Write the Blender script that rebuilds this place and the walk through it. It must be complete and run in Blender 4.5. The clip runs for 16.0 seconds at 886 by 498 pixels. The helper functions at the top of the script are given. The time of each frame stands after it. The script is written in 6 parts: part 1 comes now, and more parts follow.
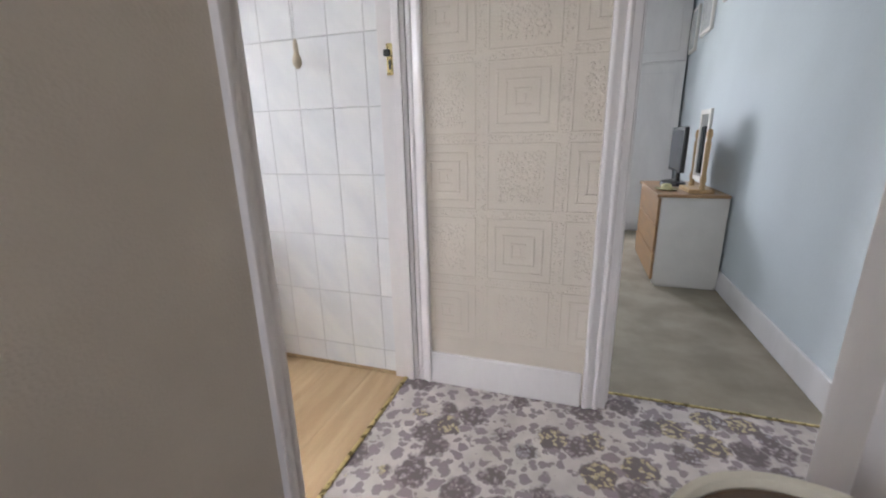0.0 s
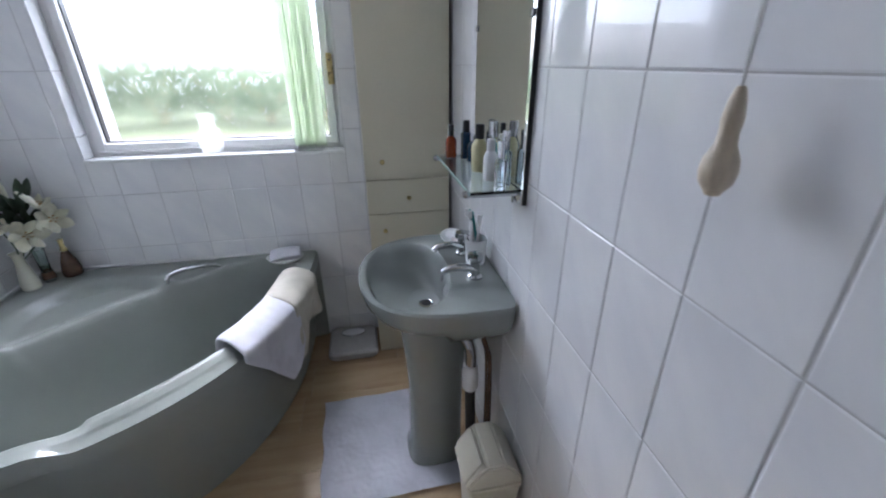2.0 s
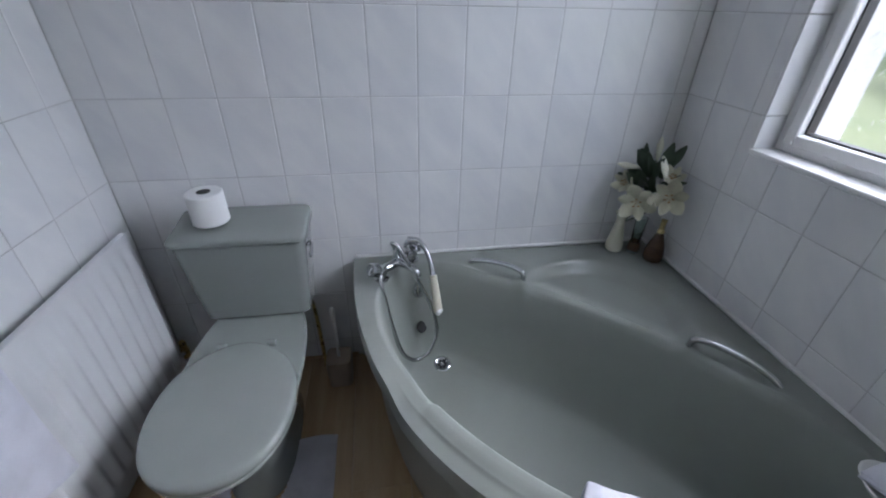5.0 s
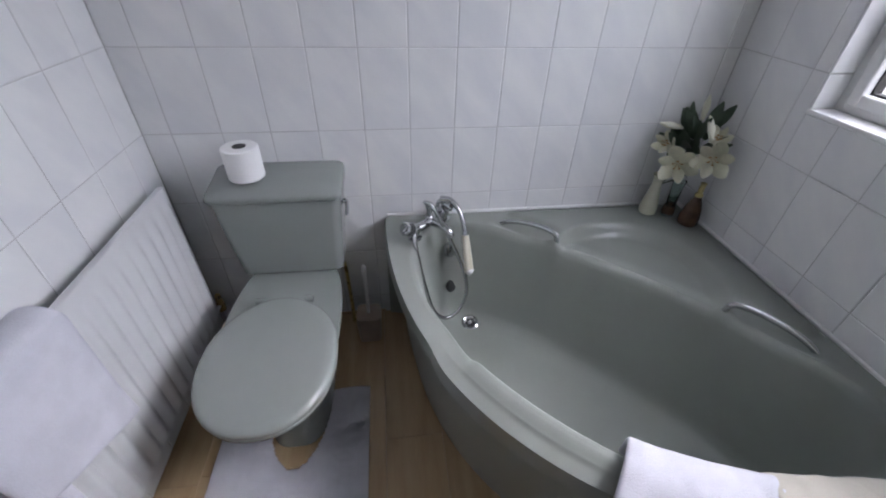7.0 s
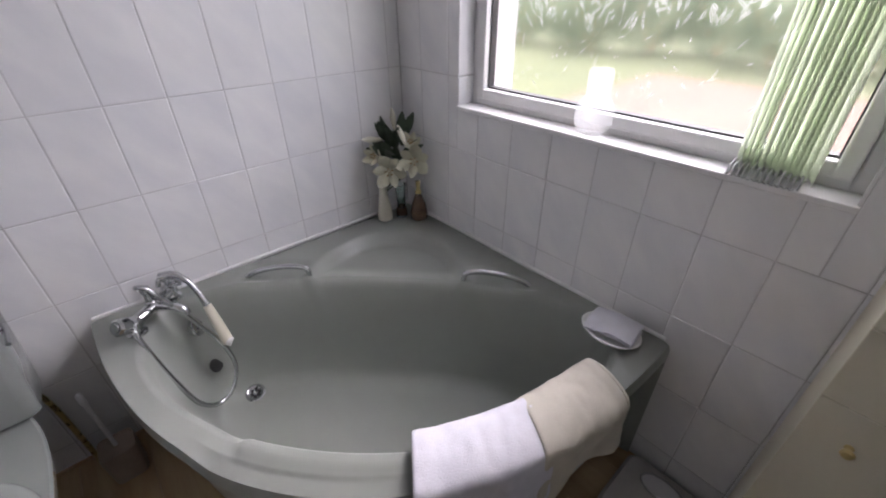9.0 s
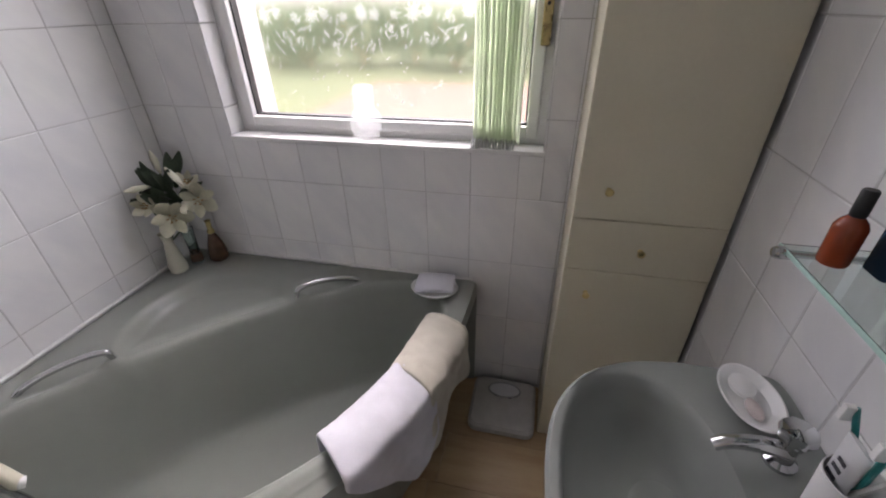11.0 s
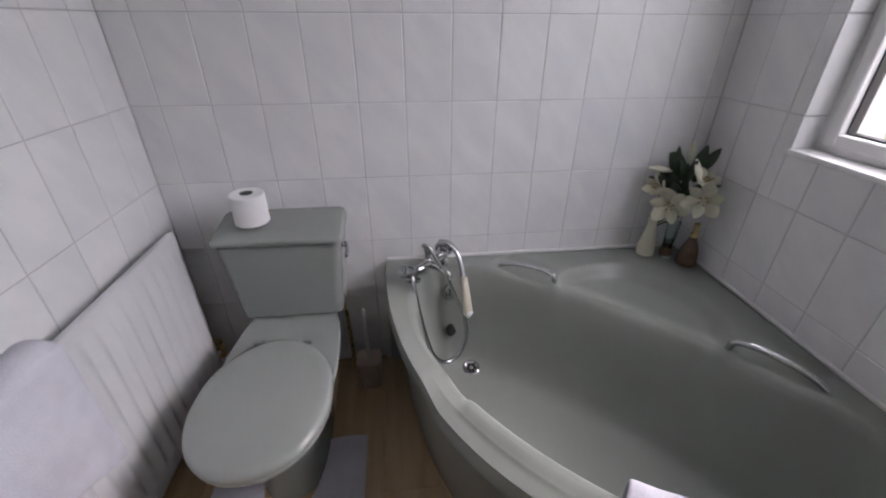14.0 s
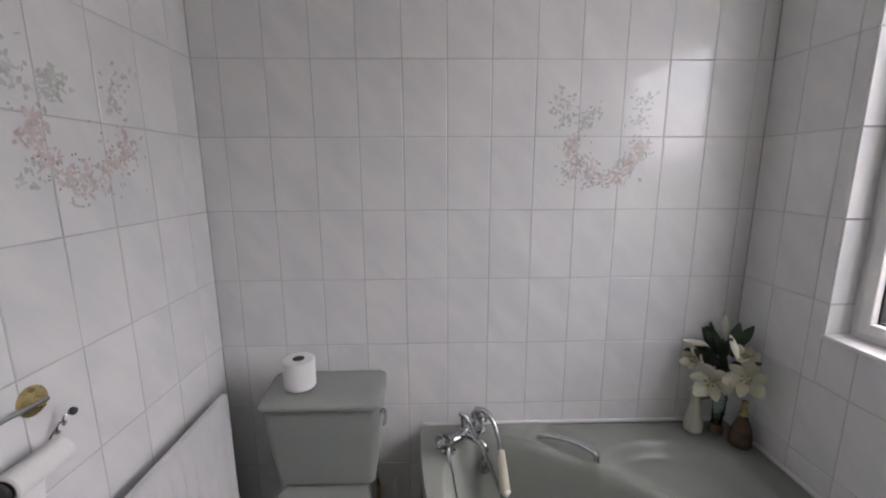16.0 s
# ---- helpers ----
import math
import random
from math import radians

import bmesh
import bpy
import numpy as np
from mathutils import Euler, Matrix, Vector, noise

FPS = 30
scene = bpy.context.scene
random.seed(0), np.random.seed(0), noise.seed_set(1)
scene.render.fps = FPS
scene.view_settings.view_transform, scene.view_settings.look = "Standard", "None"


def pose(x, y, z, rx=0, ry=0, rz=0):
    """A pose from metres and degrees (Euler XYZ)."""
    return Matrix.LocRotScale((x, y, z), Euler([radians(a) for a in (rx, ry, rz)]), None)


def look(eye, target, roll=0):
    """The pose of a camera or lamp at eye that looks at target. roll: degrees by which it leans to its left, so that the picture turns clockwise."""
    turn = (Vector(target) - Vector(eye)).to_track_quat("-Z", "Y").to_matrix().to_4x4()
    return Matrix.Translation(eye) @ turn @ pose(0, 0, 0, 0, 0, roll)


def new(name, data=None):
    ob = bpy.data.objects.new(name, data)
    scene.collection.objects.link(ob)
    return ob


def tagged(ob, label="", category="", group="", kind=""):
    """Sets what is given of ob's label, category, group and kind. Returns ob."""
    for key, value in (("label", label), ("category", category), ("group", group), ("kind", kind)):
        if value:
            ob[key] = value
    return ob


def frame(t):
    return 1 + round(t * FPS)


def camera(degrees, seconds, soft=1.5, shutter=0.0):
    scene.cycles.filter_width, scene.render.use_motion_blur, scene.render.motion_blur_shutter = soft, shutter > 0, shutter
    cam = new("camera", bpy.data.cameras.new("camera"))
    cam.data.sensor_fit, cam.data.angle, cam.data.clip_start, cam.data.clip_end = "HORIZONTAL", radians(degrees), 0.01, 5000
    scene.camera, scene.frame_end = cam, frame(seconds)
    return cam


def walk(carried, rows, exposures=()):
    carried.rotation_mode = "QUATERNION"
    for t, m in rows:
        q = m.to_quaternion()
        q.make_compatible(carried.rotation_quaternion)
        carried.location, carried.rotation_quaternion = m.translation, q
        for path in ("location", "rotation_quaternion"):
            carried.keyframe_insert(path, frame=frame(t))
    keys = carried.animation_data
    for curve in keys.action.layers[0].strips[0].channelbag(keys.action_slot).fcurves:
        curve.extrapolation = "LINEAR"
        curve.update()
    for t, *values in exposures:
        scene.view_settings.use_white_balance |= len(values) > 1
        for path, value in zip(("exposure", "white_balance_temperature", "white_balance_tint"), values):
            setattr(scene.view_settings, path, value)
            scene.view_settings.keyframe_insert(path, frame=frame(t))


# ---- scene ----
cam = camera(95.2, 16.0, 2.0, 0.1)
PATH = [
    (0, (2.651, 0.448, 0.994), (2.039, 2.276, 0.462), -1.2),
    (0.5, (2.605, 0.914, 1.032), (1.822, 2.662, 0.456), -1.4),
    (1, (2.467, 1.265, 1.2), (1.182, 2.668, 0.584), -0.8),
    (1.5, (2.213, 1.438, 1.357), (0.599, 2.342, 0.596), -1.1),
    (1.8, (2.067, 1.48, 1.368), (0.344, 2.033, 0.517), -1.7),
    (2, (1.964, 1.496, 1.37), (0.178, 1.829, 0.533), -0.4),
    (2.5, (1.641, 1.538, 1.383), (-0.164, 1.298, 0.556), 0.1),
    (3, (1.275, 1.531, 1.383), (-0.391, 0.843, 0.518), -0.4),
    (3.5, (1.085, 1.472, 1.381), (-0.391, 0.458, 0.49), -0.4),
    (4, (1.009, 1.394, 1.356), (-0.151, 0.008, 0.499), 0.4),
    (4.5, (1.037, 1.352, 1.355), (0.368, -0.284, 0.418), 1.4),
    (5, (1.102, 1.35, 1.355), (0.821, -0.336, 0.317), 1.3),
    (5.2, (1.14, 1.329, 1.376), (0.935, -0.317, 0.259), 1.3),
    (7.3, (1.192, 1.332, 1.349), (0.95, -0.246, 0.144), 1.6),
    (7.5, (1.141, 1.366, 1.359), (0.886, -0.22, 0.168), 0.7),
    (8, (1.078, 1.366, 1.385), (0.618, -0.184, 0.207), 0.5),
    (8.5, (1.074, 1.362, 1.339), (0.222, -0.084, 0.251), 0.8),
    (9, (1.024, 1.394, 1.347), (-0.087, 0.128, 0.27), -0.5),
    (9.5, (1.155, 1.362, 1.385), (-0.327, 0.567, 0.303), 0.1),
    (9.7, (1.24, 1.386, 1.389), (-0.334, 0.773, 0.319), 0.5),
    (11.8, (1.173, 1.369, 1.384), (-0.492, 0.972, 0.349), -1.3),
    (12, (1.138, 1.363, 1.381), (-0.515, 0.78, 0.418), -1.6),
    (12.5, (1.021, 1.375, 1.37), (-0.416, 0.321, 0.462), -1.4),
    (13, (1.004, 1.384, 1.335), (-0.023, -0.072, 0.426), -1.3),
    (13.5, (1.115, 1.371, 1.313), (0.49, -0.275, 0.364), -0.3),
    (14, (1.155, 1.381, 1.327), (0.956, -0.352, 0.348), 0.2),
    (14.5, (1.193, 1.383, 1.355), (1.309, -0.39, 0.438), 0.5),
    (15, (1.172, 1.404, 1.407), (1.345, -0.425, 0.616), 0.3),
    (15.5, (1.192, 1.413, 1.457), (1.255, -0.504, 0.89), 0.2),
    (16, (1.174, 1.428, 1.484), (1.121, -0.536, 1.109), -0.2),
]
EXPOSURES = [(0, 3.35, 6250, 16), (0.5, 3.2, 5850, 16), (1.0, 2.9, 5750, 16), (2.0, 2.5, 5550, 17), (3.0, 2.15, 5600, 18), (4.0, 1.9, 5650, 17), (5.0, 1.8, 5600, 16), (7.5, 2.05, 6000, 22), (9.0, 2.05, 6300, 26), (12.0, 2.05, 6600, 24), (13.0, 1.92, 6450, 24), (14.0, 1.85, 6300, 25), (15.0, 1.92, 6350, 24), (16.0, 1.82, 6500, 22)]
walk(cam, [(t, look(eye, target, roll)) for t, eye, target, roll in PATH], EXPOSURES)

# ---- light ----
world = bpy.data.worlds.new("overcast_sky")
scene.world = world
world.use_nodes = True
wn = world.node_tree.nodes
wl = world.node_tree.links
sky = wn.new("ShaderNodeTexSky")
sky.sky_type, sky.sun_disc = "NISHITA", False
sky.sun_elevation, sky.sun_rotation = radians(50), radians(270)
sky.dust_density, sky.air_density = 4.0, 1.0
pale = wn.new("ShaderNodeHueSaturation")
pale.inputs["Saturation"].default_value = 0.35
wl.new(sky.outputs[0], pale.inputs["Color"])
wl.new(pale.outputs[0], wn["Background"].inputs[0])
wn["Background"].inputs[1].default_value = 0.15
sun = new("sun", bpy.data.lights.new("sun", "SUN"))
sun.data.energy, sun.data.angle, sun.data.color = 0.5, radians(60), (1.0, 0.97, 0.93)
sun.matrix_world = look((-6, 0.9, 7), (0, 0.9, 0))


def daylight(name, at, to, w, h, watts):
    """Sky light standing in a window's opening; the landing's opening is unseen and assumed."""
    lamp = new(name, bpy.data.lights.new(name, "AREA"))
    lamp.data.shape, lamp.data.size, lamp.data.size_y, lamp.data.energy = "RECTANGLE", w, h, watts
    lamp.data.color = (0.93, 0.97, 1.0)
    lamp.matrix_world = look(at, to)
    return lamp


daylight("bathroom_daylight", (-0.16, 0.845, 1.80), (1.2, 0.845, 1.45), 0.98, 0.5, 1.1)
daylight("bedroom_daylight", (2.0, 5.45, 1.6), (2.4, 3.0, 1.0), 1.5, 1.2, 5)
# Added fill for the landing; no window is known on that side.
daylight("landing_fill", (2.24, -1.45, 1.7), (2.50, 1.8, 1.0), 0.28, 1.0, 1.15)


# ---- materials ----
def material(name, base, rough=0.5, metal=0.0, vary=0.08, scale=6.0, fine=60.0, bump=0.1, stretch=(1, 1, 1), tint=None, coat=0.0, per_piece=0.0, slant=0.0):
    """A surface with variation at two scales and fine relief."""
    m = bpy.data.materials.new(name)
    m.use_nodes = True
    n, l = m.node_tree.nodes, m.node_tree.links
    p = n["Principled BSDF"]
    p.inputs["Roughness"].default_value, p.inputs["Metallic"].default_value = rough, metal
    p.inputs["Coat Weight"].default_value = coat
    co = n.new("ShaderNodeTexCoord")
    mp = n.new("ShaderNodeMapping")
    mp.inputs["Scale"].default_value = stretch
    if slant:
        rot = n.new("ShaderNodeMapping")
        rot.inputs["Rotation"].default_value = (0, radians(slant), 0)
        l.new(co.outputs["Object"], rot.inputs["Vector"])
        l.new(rot.outputs[0], mp.inputs["Vector"])
    if not slant:
        l.new(co.outputs["Object"], mp.inputs["Vector"])
    src = mp.outputs[0]
    info = n.new("ShaderNodeObjectInfo")
    if per_piece:
        add = n.new("ShaderNodeVectorMath")
        sc = n.new("ShaderNodeVectorMath")
        sc.operation = "SCALE"
        sc.inputs["Scale"].default_value = 37.0
        cb = n.new("ShaderNodeCombineXYZ")
        for i in range(3):
            l.new(info.outputs["Random"], cb.inputs[i])
        l.new(cb.outputs[0], sc.inputs[0])
        l.new(src, add.inputs[0])
        l.new(sc.outputs[0], add.inputs[1])
        src = add.outputs[0]
    a = n.new("ShaderNodeTexNoise")
    a.inputs["Scale"].default_value, a.inputs["Detail"].default_value = scale, 5
    b = n.new("ShaderNodeTexNoise")
    b.inputs["Scale"].default_value, b.inputs["Detail"].default_value = fine, 3
    l.new(src, a.inputs["Vector"])
    l.new(src, b.inputs["Vector"])
    dark = tuple(c * (1 - 2.2 * vary) for c in base) if tint is None else tint
    ramp = n.new("ShaderNodeValToRGB")
    ramp.color_ramp.elements[0].position, ramp.color_ramp.elements[1].position = 0.36, 0.64
    ramp.color_ramp.elements[0].color, ramp.color_ramp.elements[1].color = (*dark, 1), (*base, 1)
    l.new(a.outputs["Fac"], ramp.inputs[0])
    hsv = n.new("ShaderNodeHueSaturation")
    l.new(ramp.outputs[0], hsv.inputs["Color"])
    mr = n.new("ShaderNodeMapRange")
    mr.inputs["To Min"].default_value, mr.inputs["To Max"].default_value = 1 - vary, 1 + vary
    l.new(b.outputs["Fac"], mr.inputs[0])
    val = mr.outputs[0]
    if per_piece:
        m2 = n.new("ShaderNodeMapRange")
        m2.inputs["To Min"].default_value, m2.inputs["To Max"].default_value = 1 - per_piece, 1 + per_piece
        l.new(info.outputs["Random"], m2.inputs[0])
        mul = n.new("ShaderNodeMath")
        mul.operation = "MULTIPLY"
        l.new(val, mul.inputs[0])
        l.new(m2.outputs[0], mul.inputs[1])
        val = mul.outputs[0]
    l.new(val, hsv.inputs["Value"])
    l.new(hsv.outputs[0], p.inputs["Base Color"])
    r2 = n.new("ShaderNodeMapRange")
    r2.inputs["To Min"].default_value, r2.inputs["To Max"].default_value = max(0.02, rough - 0.06), min(1, rough + 0.06)
    l.new(a.outputs["Fac"], r2.inputs[0])
    l.new(r2.outputs[0], p.inputs["Roughness"])
    if bump:
        bp = n.new("ShaderNodeBump")
        bp.inputs["Strength"].default_value, bp.inputs["Distance"].default_value = bump, 0.004
        l.new(b.outputs["Fac"], bp.inputs["Height"])
        l.new(bp.outputs[0], p.inputs["Normal"])
    return m


TILE = material("white_marbled_tile", (0.81, 0.81, 0.805), 0.03, vary=0.016, scale=4.2, fine=16, bump=0.03, stretch=(2.5, 2.5, 1.0), tint=(0.735, 0.74, 0.752), per_piece=0.015, slant=38)
GROUT = material("pale_grout", (0.58, 0.575, 0.57), 0.85, vary=0.1, scale=5, fine=120, bump=0.3, tint=(0.43, 0.425, 0.42))
SUITE = material("grey_green_acrylic", (0.270, 0.289, 0.266), 0.30, vary=0.03, scale=3, fine=25, bump=0.01, coat=0.12, tint=(0.256, 0.273, 0.250))
CERAMIC = material("grey_green_ceramic", (0.268, 0.288, 0.275), 0.14, vary=0.02, scale=3, fine=25, bump=0.01, coat=0.4, tint=(0.254, 0.272, 0.260))
CHROME = material("chrome", (0.56, 0.57, 0.58), 0.08, 1.0, vary=0.03, bump=0.0)
BRASS = material("worn_brass", (0.62, 0.50, 0.24), 0.28, 1.0, vary=0.12, scale=40, bump=0.05)
DARK = material("dark_rubber", (0.03, 0.03, 0.03), 0.5, vary=0.1)
UPVC = material("white_plastic_frame", (0.80, 0.80, 0.79), 0.3, vary=0.02, bump=0.02)
GLOSS = material("white_gloss_paint", (0.76, 0.73, 0.72), 0.32, vary=0.03, scale=3, fine=20, bump=0.08, stretch=(3, 3, 1))
CREAM = material("cream_laminate", (0.65, 0.61, 0.465), 0.38, vary=0.03, scale=2, fine=90, bump=0.05)
CREAM_PLASTIC = material("cream_plastic", (0.70, 0.66, 0.54), 0.35, vary=0.03, bump=0.03)
SCALES = material("pale_grey_plastic", (0.50, 0.49, 0.47), 0.45, vary=0.05, scale=20, fine=200, bump=0.1)
PULL = material("varnished_pale_wood", (0.64, 0.55, 0.42), 0.35, vary=0.06, scale=30, stretch=(4, 4, 1))
OAK = material("oak_laminate", (0.51, 0.37, 0.215), 0.34, vary=0.10, scale=3, fine=45, bump=0.04, stretch=(7, 0.7, 1), tint=(0.42, 0.29, 0.16), per_piece=0.08)
TOWEL = material("white_towelling", (0.66, 0.66, 0.72), 0.95, vary=0.05, scale=14, fine=300, bump=0.35)
TOWEL_CREAM = material("cream_towelling", (0.57, 0.54, 0.465), 0.95, vary=0.05, scale=14, fine=300, bump=0.35)
MAT = material("white_cotton_mat", (0.86, 0.855, 0.91), 0.95, vary=0.04, scale=12, fine=260, bump=0.10)
PAPER = material("white_tissue", (0.85, 0.85, 0.84), 0.95, vary=0.03, fine=200, bump=0.25)
SMOKY = material("smoky_brown_plastic", (0.42, 0.33, 0.26), 0.3, vary=0.1)
GLASS_EDGE = material("polished_glass_edge", (0.46, 0.66, 0.60), 0.15, vary=0.05)
RADIATOR = material("radiator_enamel", (0.66, 0.665, 0.675), 0.35, vary=0.02, bump=0.03)
PLASTER = material("ceiling_paint", (0.75, 0.75, 0.74), 0.9, vary=0.03, bump=0.15)
BLUE_WALL = material("pale_blue_paint", (0.60, 0.65, 0.67), 0.8, vary=0.03, scale=2, fine=70, bump=0.12)
WALLPAPER = material("embossed_wallpaper", (0.64, 0.575, 0.49), 0.75, vary=0.03, scale=4, fine=170, bump=0.35)
BEIGE_CARPET = material("beige_carpet", (0.37, 0.32, 0.245), 1.0, vary=0.12, scale=5, fine=350, bump=1.0)
DRAWER_WHITE = material("white_board", (0.70, 0.67, 0.62), 0.5, vary=0.03)
DRAWER_OAK = material("wood_veneer", (0.36, 0.21, 0.10), 0.4, vary=0.1, stretch=(1, 1, 6), scale=5)
PINE = material("pine", (0.52, 0.34, 0.16), 0.4, vary=0.1, stretch=(5, 5, 1), scale=6)
LEAF = material("dark_green_leaf", (0.12, 0.165, 0.11), 0.4, vary=0.15, scale=20)
PETAL = material("cream_petal", (0.80, 0.79, 0.64), 0.6, vary=0.05, scale=30)
STAMEN = material("ochre_stamen", (0.45, 0.25, 0.04), 0.8)
CREAM_VASE = material("cream_glaze", (0.62, 0.61, 0.50), 0.2, vary=0.04)
BROWN_GLASS = material("brown_glaze", (0.13, 0.075, 0.045), 0.2, vary=0.15, scale=25)
BLACK = material("black_plastic", (0.02, 0.02, 0.022), 0.35, vary=0.1)
SCREEN = material("dark_screen", (0.06, 0.065, 0.08), 0.15, vary=0.03, bump=0)
BLUE_BOTTLE = material("dark_blue_glass", (0.012, 0.035, 0.07), 0.08, vary=0.1)
AMBER_BOTTLE = material("amber_glass", (0.32, 0.055, 0.015), 0.08, vary=0.15)
YELLOW_LIQUID = material("pale_yellow_glass", (0.62, 0.58, 0.33), 0.1, vary=0.05)
TEAL = material("teal_plastic", (0.01, 0.25, 0.24), 0.3)
PRINT_PINK = material("pink_print", (0.73, 0.645, 0.63), 0.2, vary=0.1, scale=40, bump=0)
PRINT_GREY = material("grey_print", (0.65, 0.66, 0.65), 0.2, vary=0.1, scale=40, bump=0)
PRINT_DOT = material("brown_print", (0.36, 0.33, 0.31), 0.2, vary=0.1, bump=0)
PRINT_INK = material("dark_ink", (0.05, 0.05, 0.06), 0.4)
GRASS = material("lawn", (0.18, 0.20, 0.09), 0.95, vary=0.25, scale=0.6, fine=12, bump=1.0, tint=(0.13, 0.155, 0.065))
PAVING = material("pinkish_paving", (0.33, 0.21, 0.15), 0.9, vary=0.15, scale=4, fine=60, bump=0.6)
RENDER_WALL = material("outer_render", (0.55, 0.53, 0.50), 0.9, vary=0.08)


def carpet_material():
    """Pale carpet with clustered mauve and ochre flower heads, each of small petals."""
    m = material("floral_carpet", (0.62, 0.565, 0.535), 1.0, vary=0.1, scale=8, fine=420, bump=1.0)
    n, l = m.node_tree.nodes, m.node_tree.links
    p = n["Principled BSDF"]
    base = p.inputs["Base Color"].links[0].from_socket
    co = n.new("ShaderNodeTexCoord")
    warp = n.new("ShaderNodeTexNoise")
    warp.inputs["Scale"].default_value = 30
    mixv = n.new("ShaderNodeMixRGB")
    mixv.inputs[0].default_value = 0.045
    l.new(co.outputs["Object"], warp.inputs["Vector"])
    l.new(co.outputs["Object"], mixv.inputs[1])
    l.new(warp.outputs["Color"], mixv.inputs[2])

    def cells(scale):
        v = n.new("ShaderNodeTexVoronoi")
        v.inputs["Scale"].default_value = scale
        l.new(mixv.outputs[0], v.inputs["Vector"])
        return v

    def ranged(sock, lo, hi):
        r = n.new("ShaderNodeMapRange")
        r.inputs["From Min"].default_value, r.inputs["From Max"].default_value = lo, hi
        l.new(sock, r.inputs[0])
        return r.outputs[0]

    def over(below, fac, col):
        mix = n.new("ShaderNodeMixRGB")
        l.new(fac, mix.inputs[0])
        l.new(below, mix.inputs[1])
        if isinstance(col, tuple):
            mix.inputs[2].default_value = (*col, 1)
        else:
            l.new(col, mix.inputs[2])
        return mix.outputs[0]

    leaf = cells(27)
    c = over(base, ranged(leaf.outputs["Distance"], 0.50, 0.43), (0.29, 0.245, 0.25))
    heads = cells(8.5)
    sep = n.new("ShaderNodeSeparateColor")
    l.new(heads.outputs["Color"], sep.inputs[0])
    ramp = n.new("ShaderNodeValToRGB")
    ramp.color_ramp.interpolation = "CONSTANT"
    e = ramp.color_ramp.elements
    e[0].color, e[1].position, e[1].color = (0.33, 0.28, 0.285, 1), 0.28, (0.28, 0.235, 0.235, 1)
    for pos, col in ((0.50, (0.50, 0.42, 0.26, 1)), (0.76, (0.36, 0.33, 0.35, 1))):
        k = e.new(pos)
        k.color = col
    l.new(sep.outputs[0], ramp.inputs[0])
    petals = cells(52)
    shade = over(ramp.outputs[0], ranged(petals.outputs["Distance"], 0.30, 0.52), (0.17, 0.14, 0.14))
    shade = over(shade, ranged(petals.outputs["Distance"], 0.20, 0.06), (0.58, 0.52, 0.48))
    c = over(c, ranged(heads.outputs["Distance"], 0.48, 0.40), shade)
    l.new(c, p.inputs["Base Color"])
    return m


CARPET = carpet_material()


def glass_material(name, tint=(1, 1, 1), rough=0.0, ior=1.45):
    m = bpy.data.materials.new(name)
    m.use_nodes = True
    p = m.node_tree.nodes["Principled BSDF"]
    p.inputs["Base Color"].default_value = (*tint, 1)
    p.inputs["Roughness"].default_value, p.inputs["IOR"].default_value = rough, ior
    p.inputs["Transmission Weight"].default_value = 1.0
    return m


CLEAR = glass_material("clear_glass")
PALE_BLUE = glass_material("pale_blue_glass", (0.72, 0.86, 0.95))
GREENISH = glass_material("greenish_glass", (0.86, 0.97, 0.94))
FROST = glass_material("obscured_pane", (0.97, 0.99, 0.98), 0.24, 1.08)
ETCH = glass_material("etched_white", (0.98, 1.0, 0.99), 0.75, 1.3)


def scatter(m, share, other, **colour):
    """Mix a share of another surface shader into a glass."""
    n, l = m.node_tree.nodes, m.node_tree.links
    add = n.new(other)
    for k, v in colour.items():
        add.inputs[k].default_value = v
    mix = n.new("ShaderNodeMixShader")
    mix.inputs[0].default_value = share
    l.new(n["Principled BSDF"].outputs[0], mix.inputs[1])
    l.new(add.outputs[0], mix.inputs[2])
    l.new(mix.outputs[0], n["Material Output"].inputs["Surface"])


scatter(FROST, 0.008, "ShaderNodeBsdfTranslucent", Color=(0.93, 0.95, 0.93, 1))
scatter(ETCH, 0.40, "ShaderNodeBsdfTransparent", Color=(1, 1, 1, 1))


def fabric(name, base):
    """Thin cloth that lets some daylight through."""
    m = material(name, base, 0.8, vary=0.04, scale=20, fine=300, bump=0.3)
    n, l = m.node_tree.nodes, m.node_tree.links
    p = n["Principled BSDF"]
    tr = n.new("ShaderNodeBsdfTranslucent")
    l.new(p.inputs["Base Color"].links[0].from_socket, tr.inputs["Color"])
    mix = n.new("ShaderNodeMixShader")
    mix.inputs[0].default_value = 0.65
    l.new(p.outputs[0], mix.inputs[1])
    l.new(tr.outputs[0], mix.inputs[2])
    l.new(mix.outputs[0], n["Material Output"].inputs["Surface"])
    return m


HEDGE = fabric("hedge_leaf", (0.25, 0.32, 0.19))
# Clear bottle glass: its brightness before the window is put into a translucent white.
BRIGHT_GLASS = fabric("bright_clear_glass", (0.93, 0.95, 0.95))
mn, ml = BRIGHT_GLASS.node_tree.nodes, BRIGHT_GLASS.node_tree.links
seen_through = mn.new("ShaderNodeBsdfTransparent")
half = mn.new("ShaderNodeMixShader")
half.inputs[0].default_value = 0.87
ml.new(mn["Material Output"].inputs["Surface"].links[0].from_socket, half.inputs[1])
ml.new(seen_through.outputs[0], half.inputs[2])
ml.new(half.outputs[0], mn["Material Output"].inputs["Surface"])
BLIND = fabric("pale_green_fabric", (0.80, 0.86, 0.735))
MIRROR = material("silvered_glass", (0.86, 0.88, 0.87), 0.015, 1.0, vary=0.0, bump=0.0)


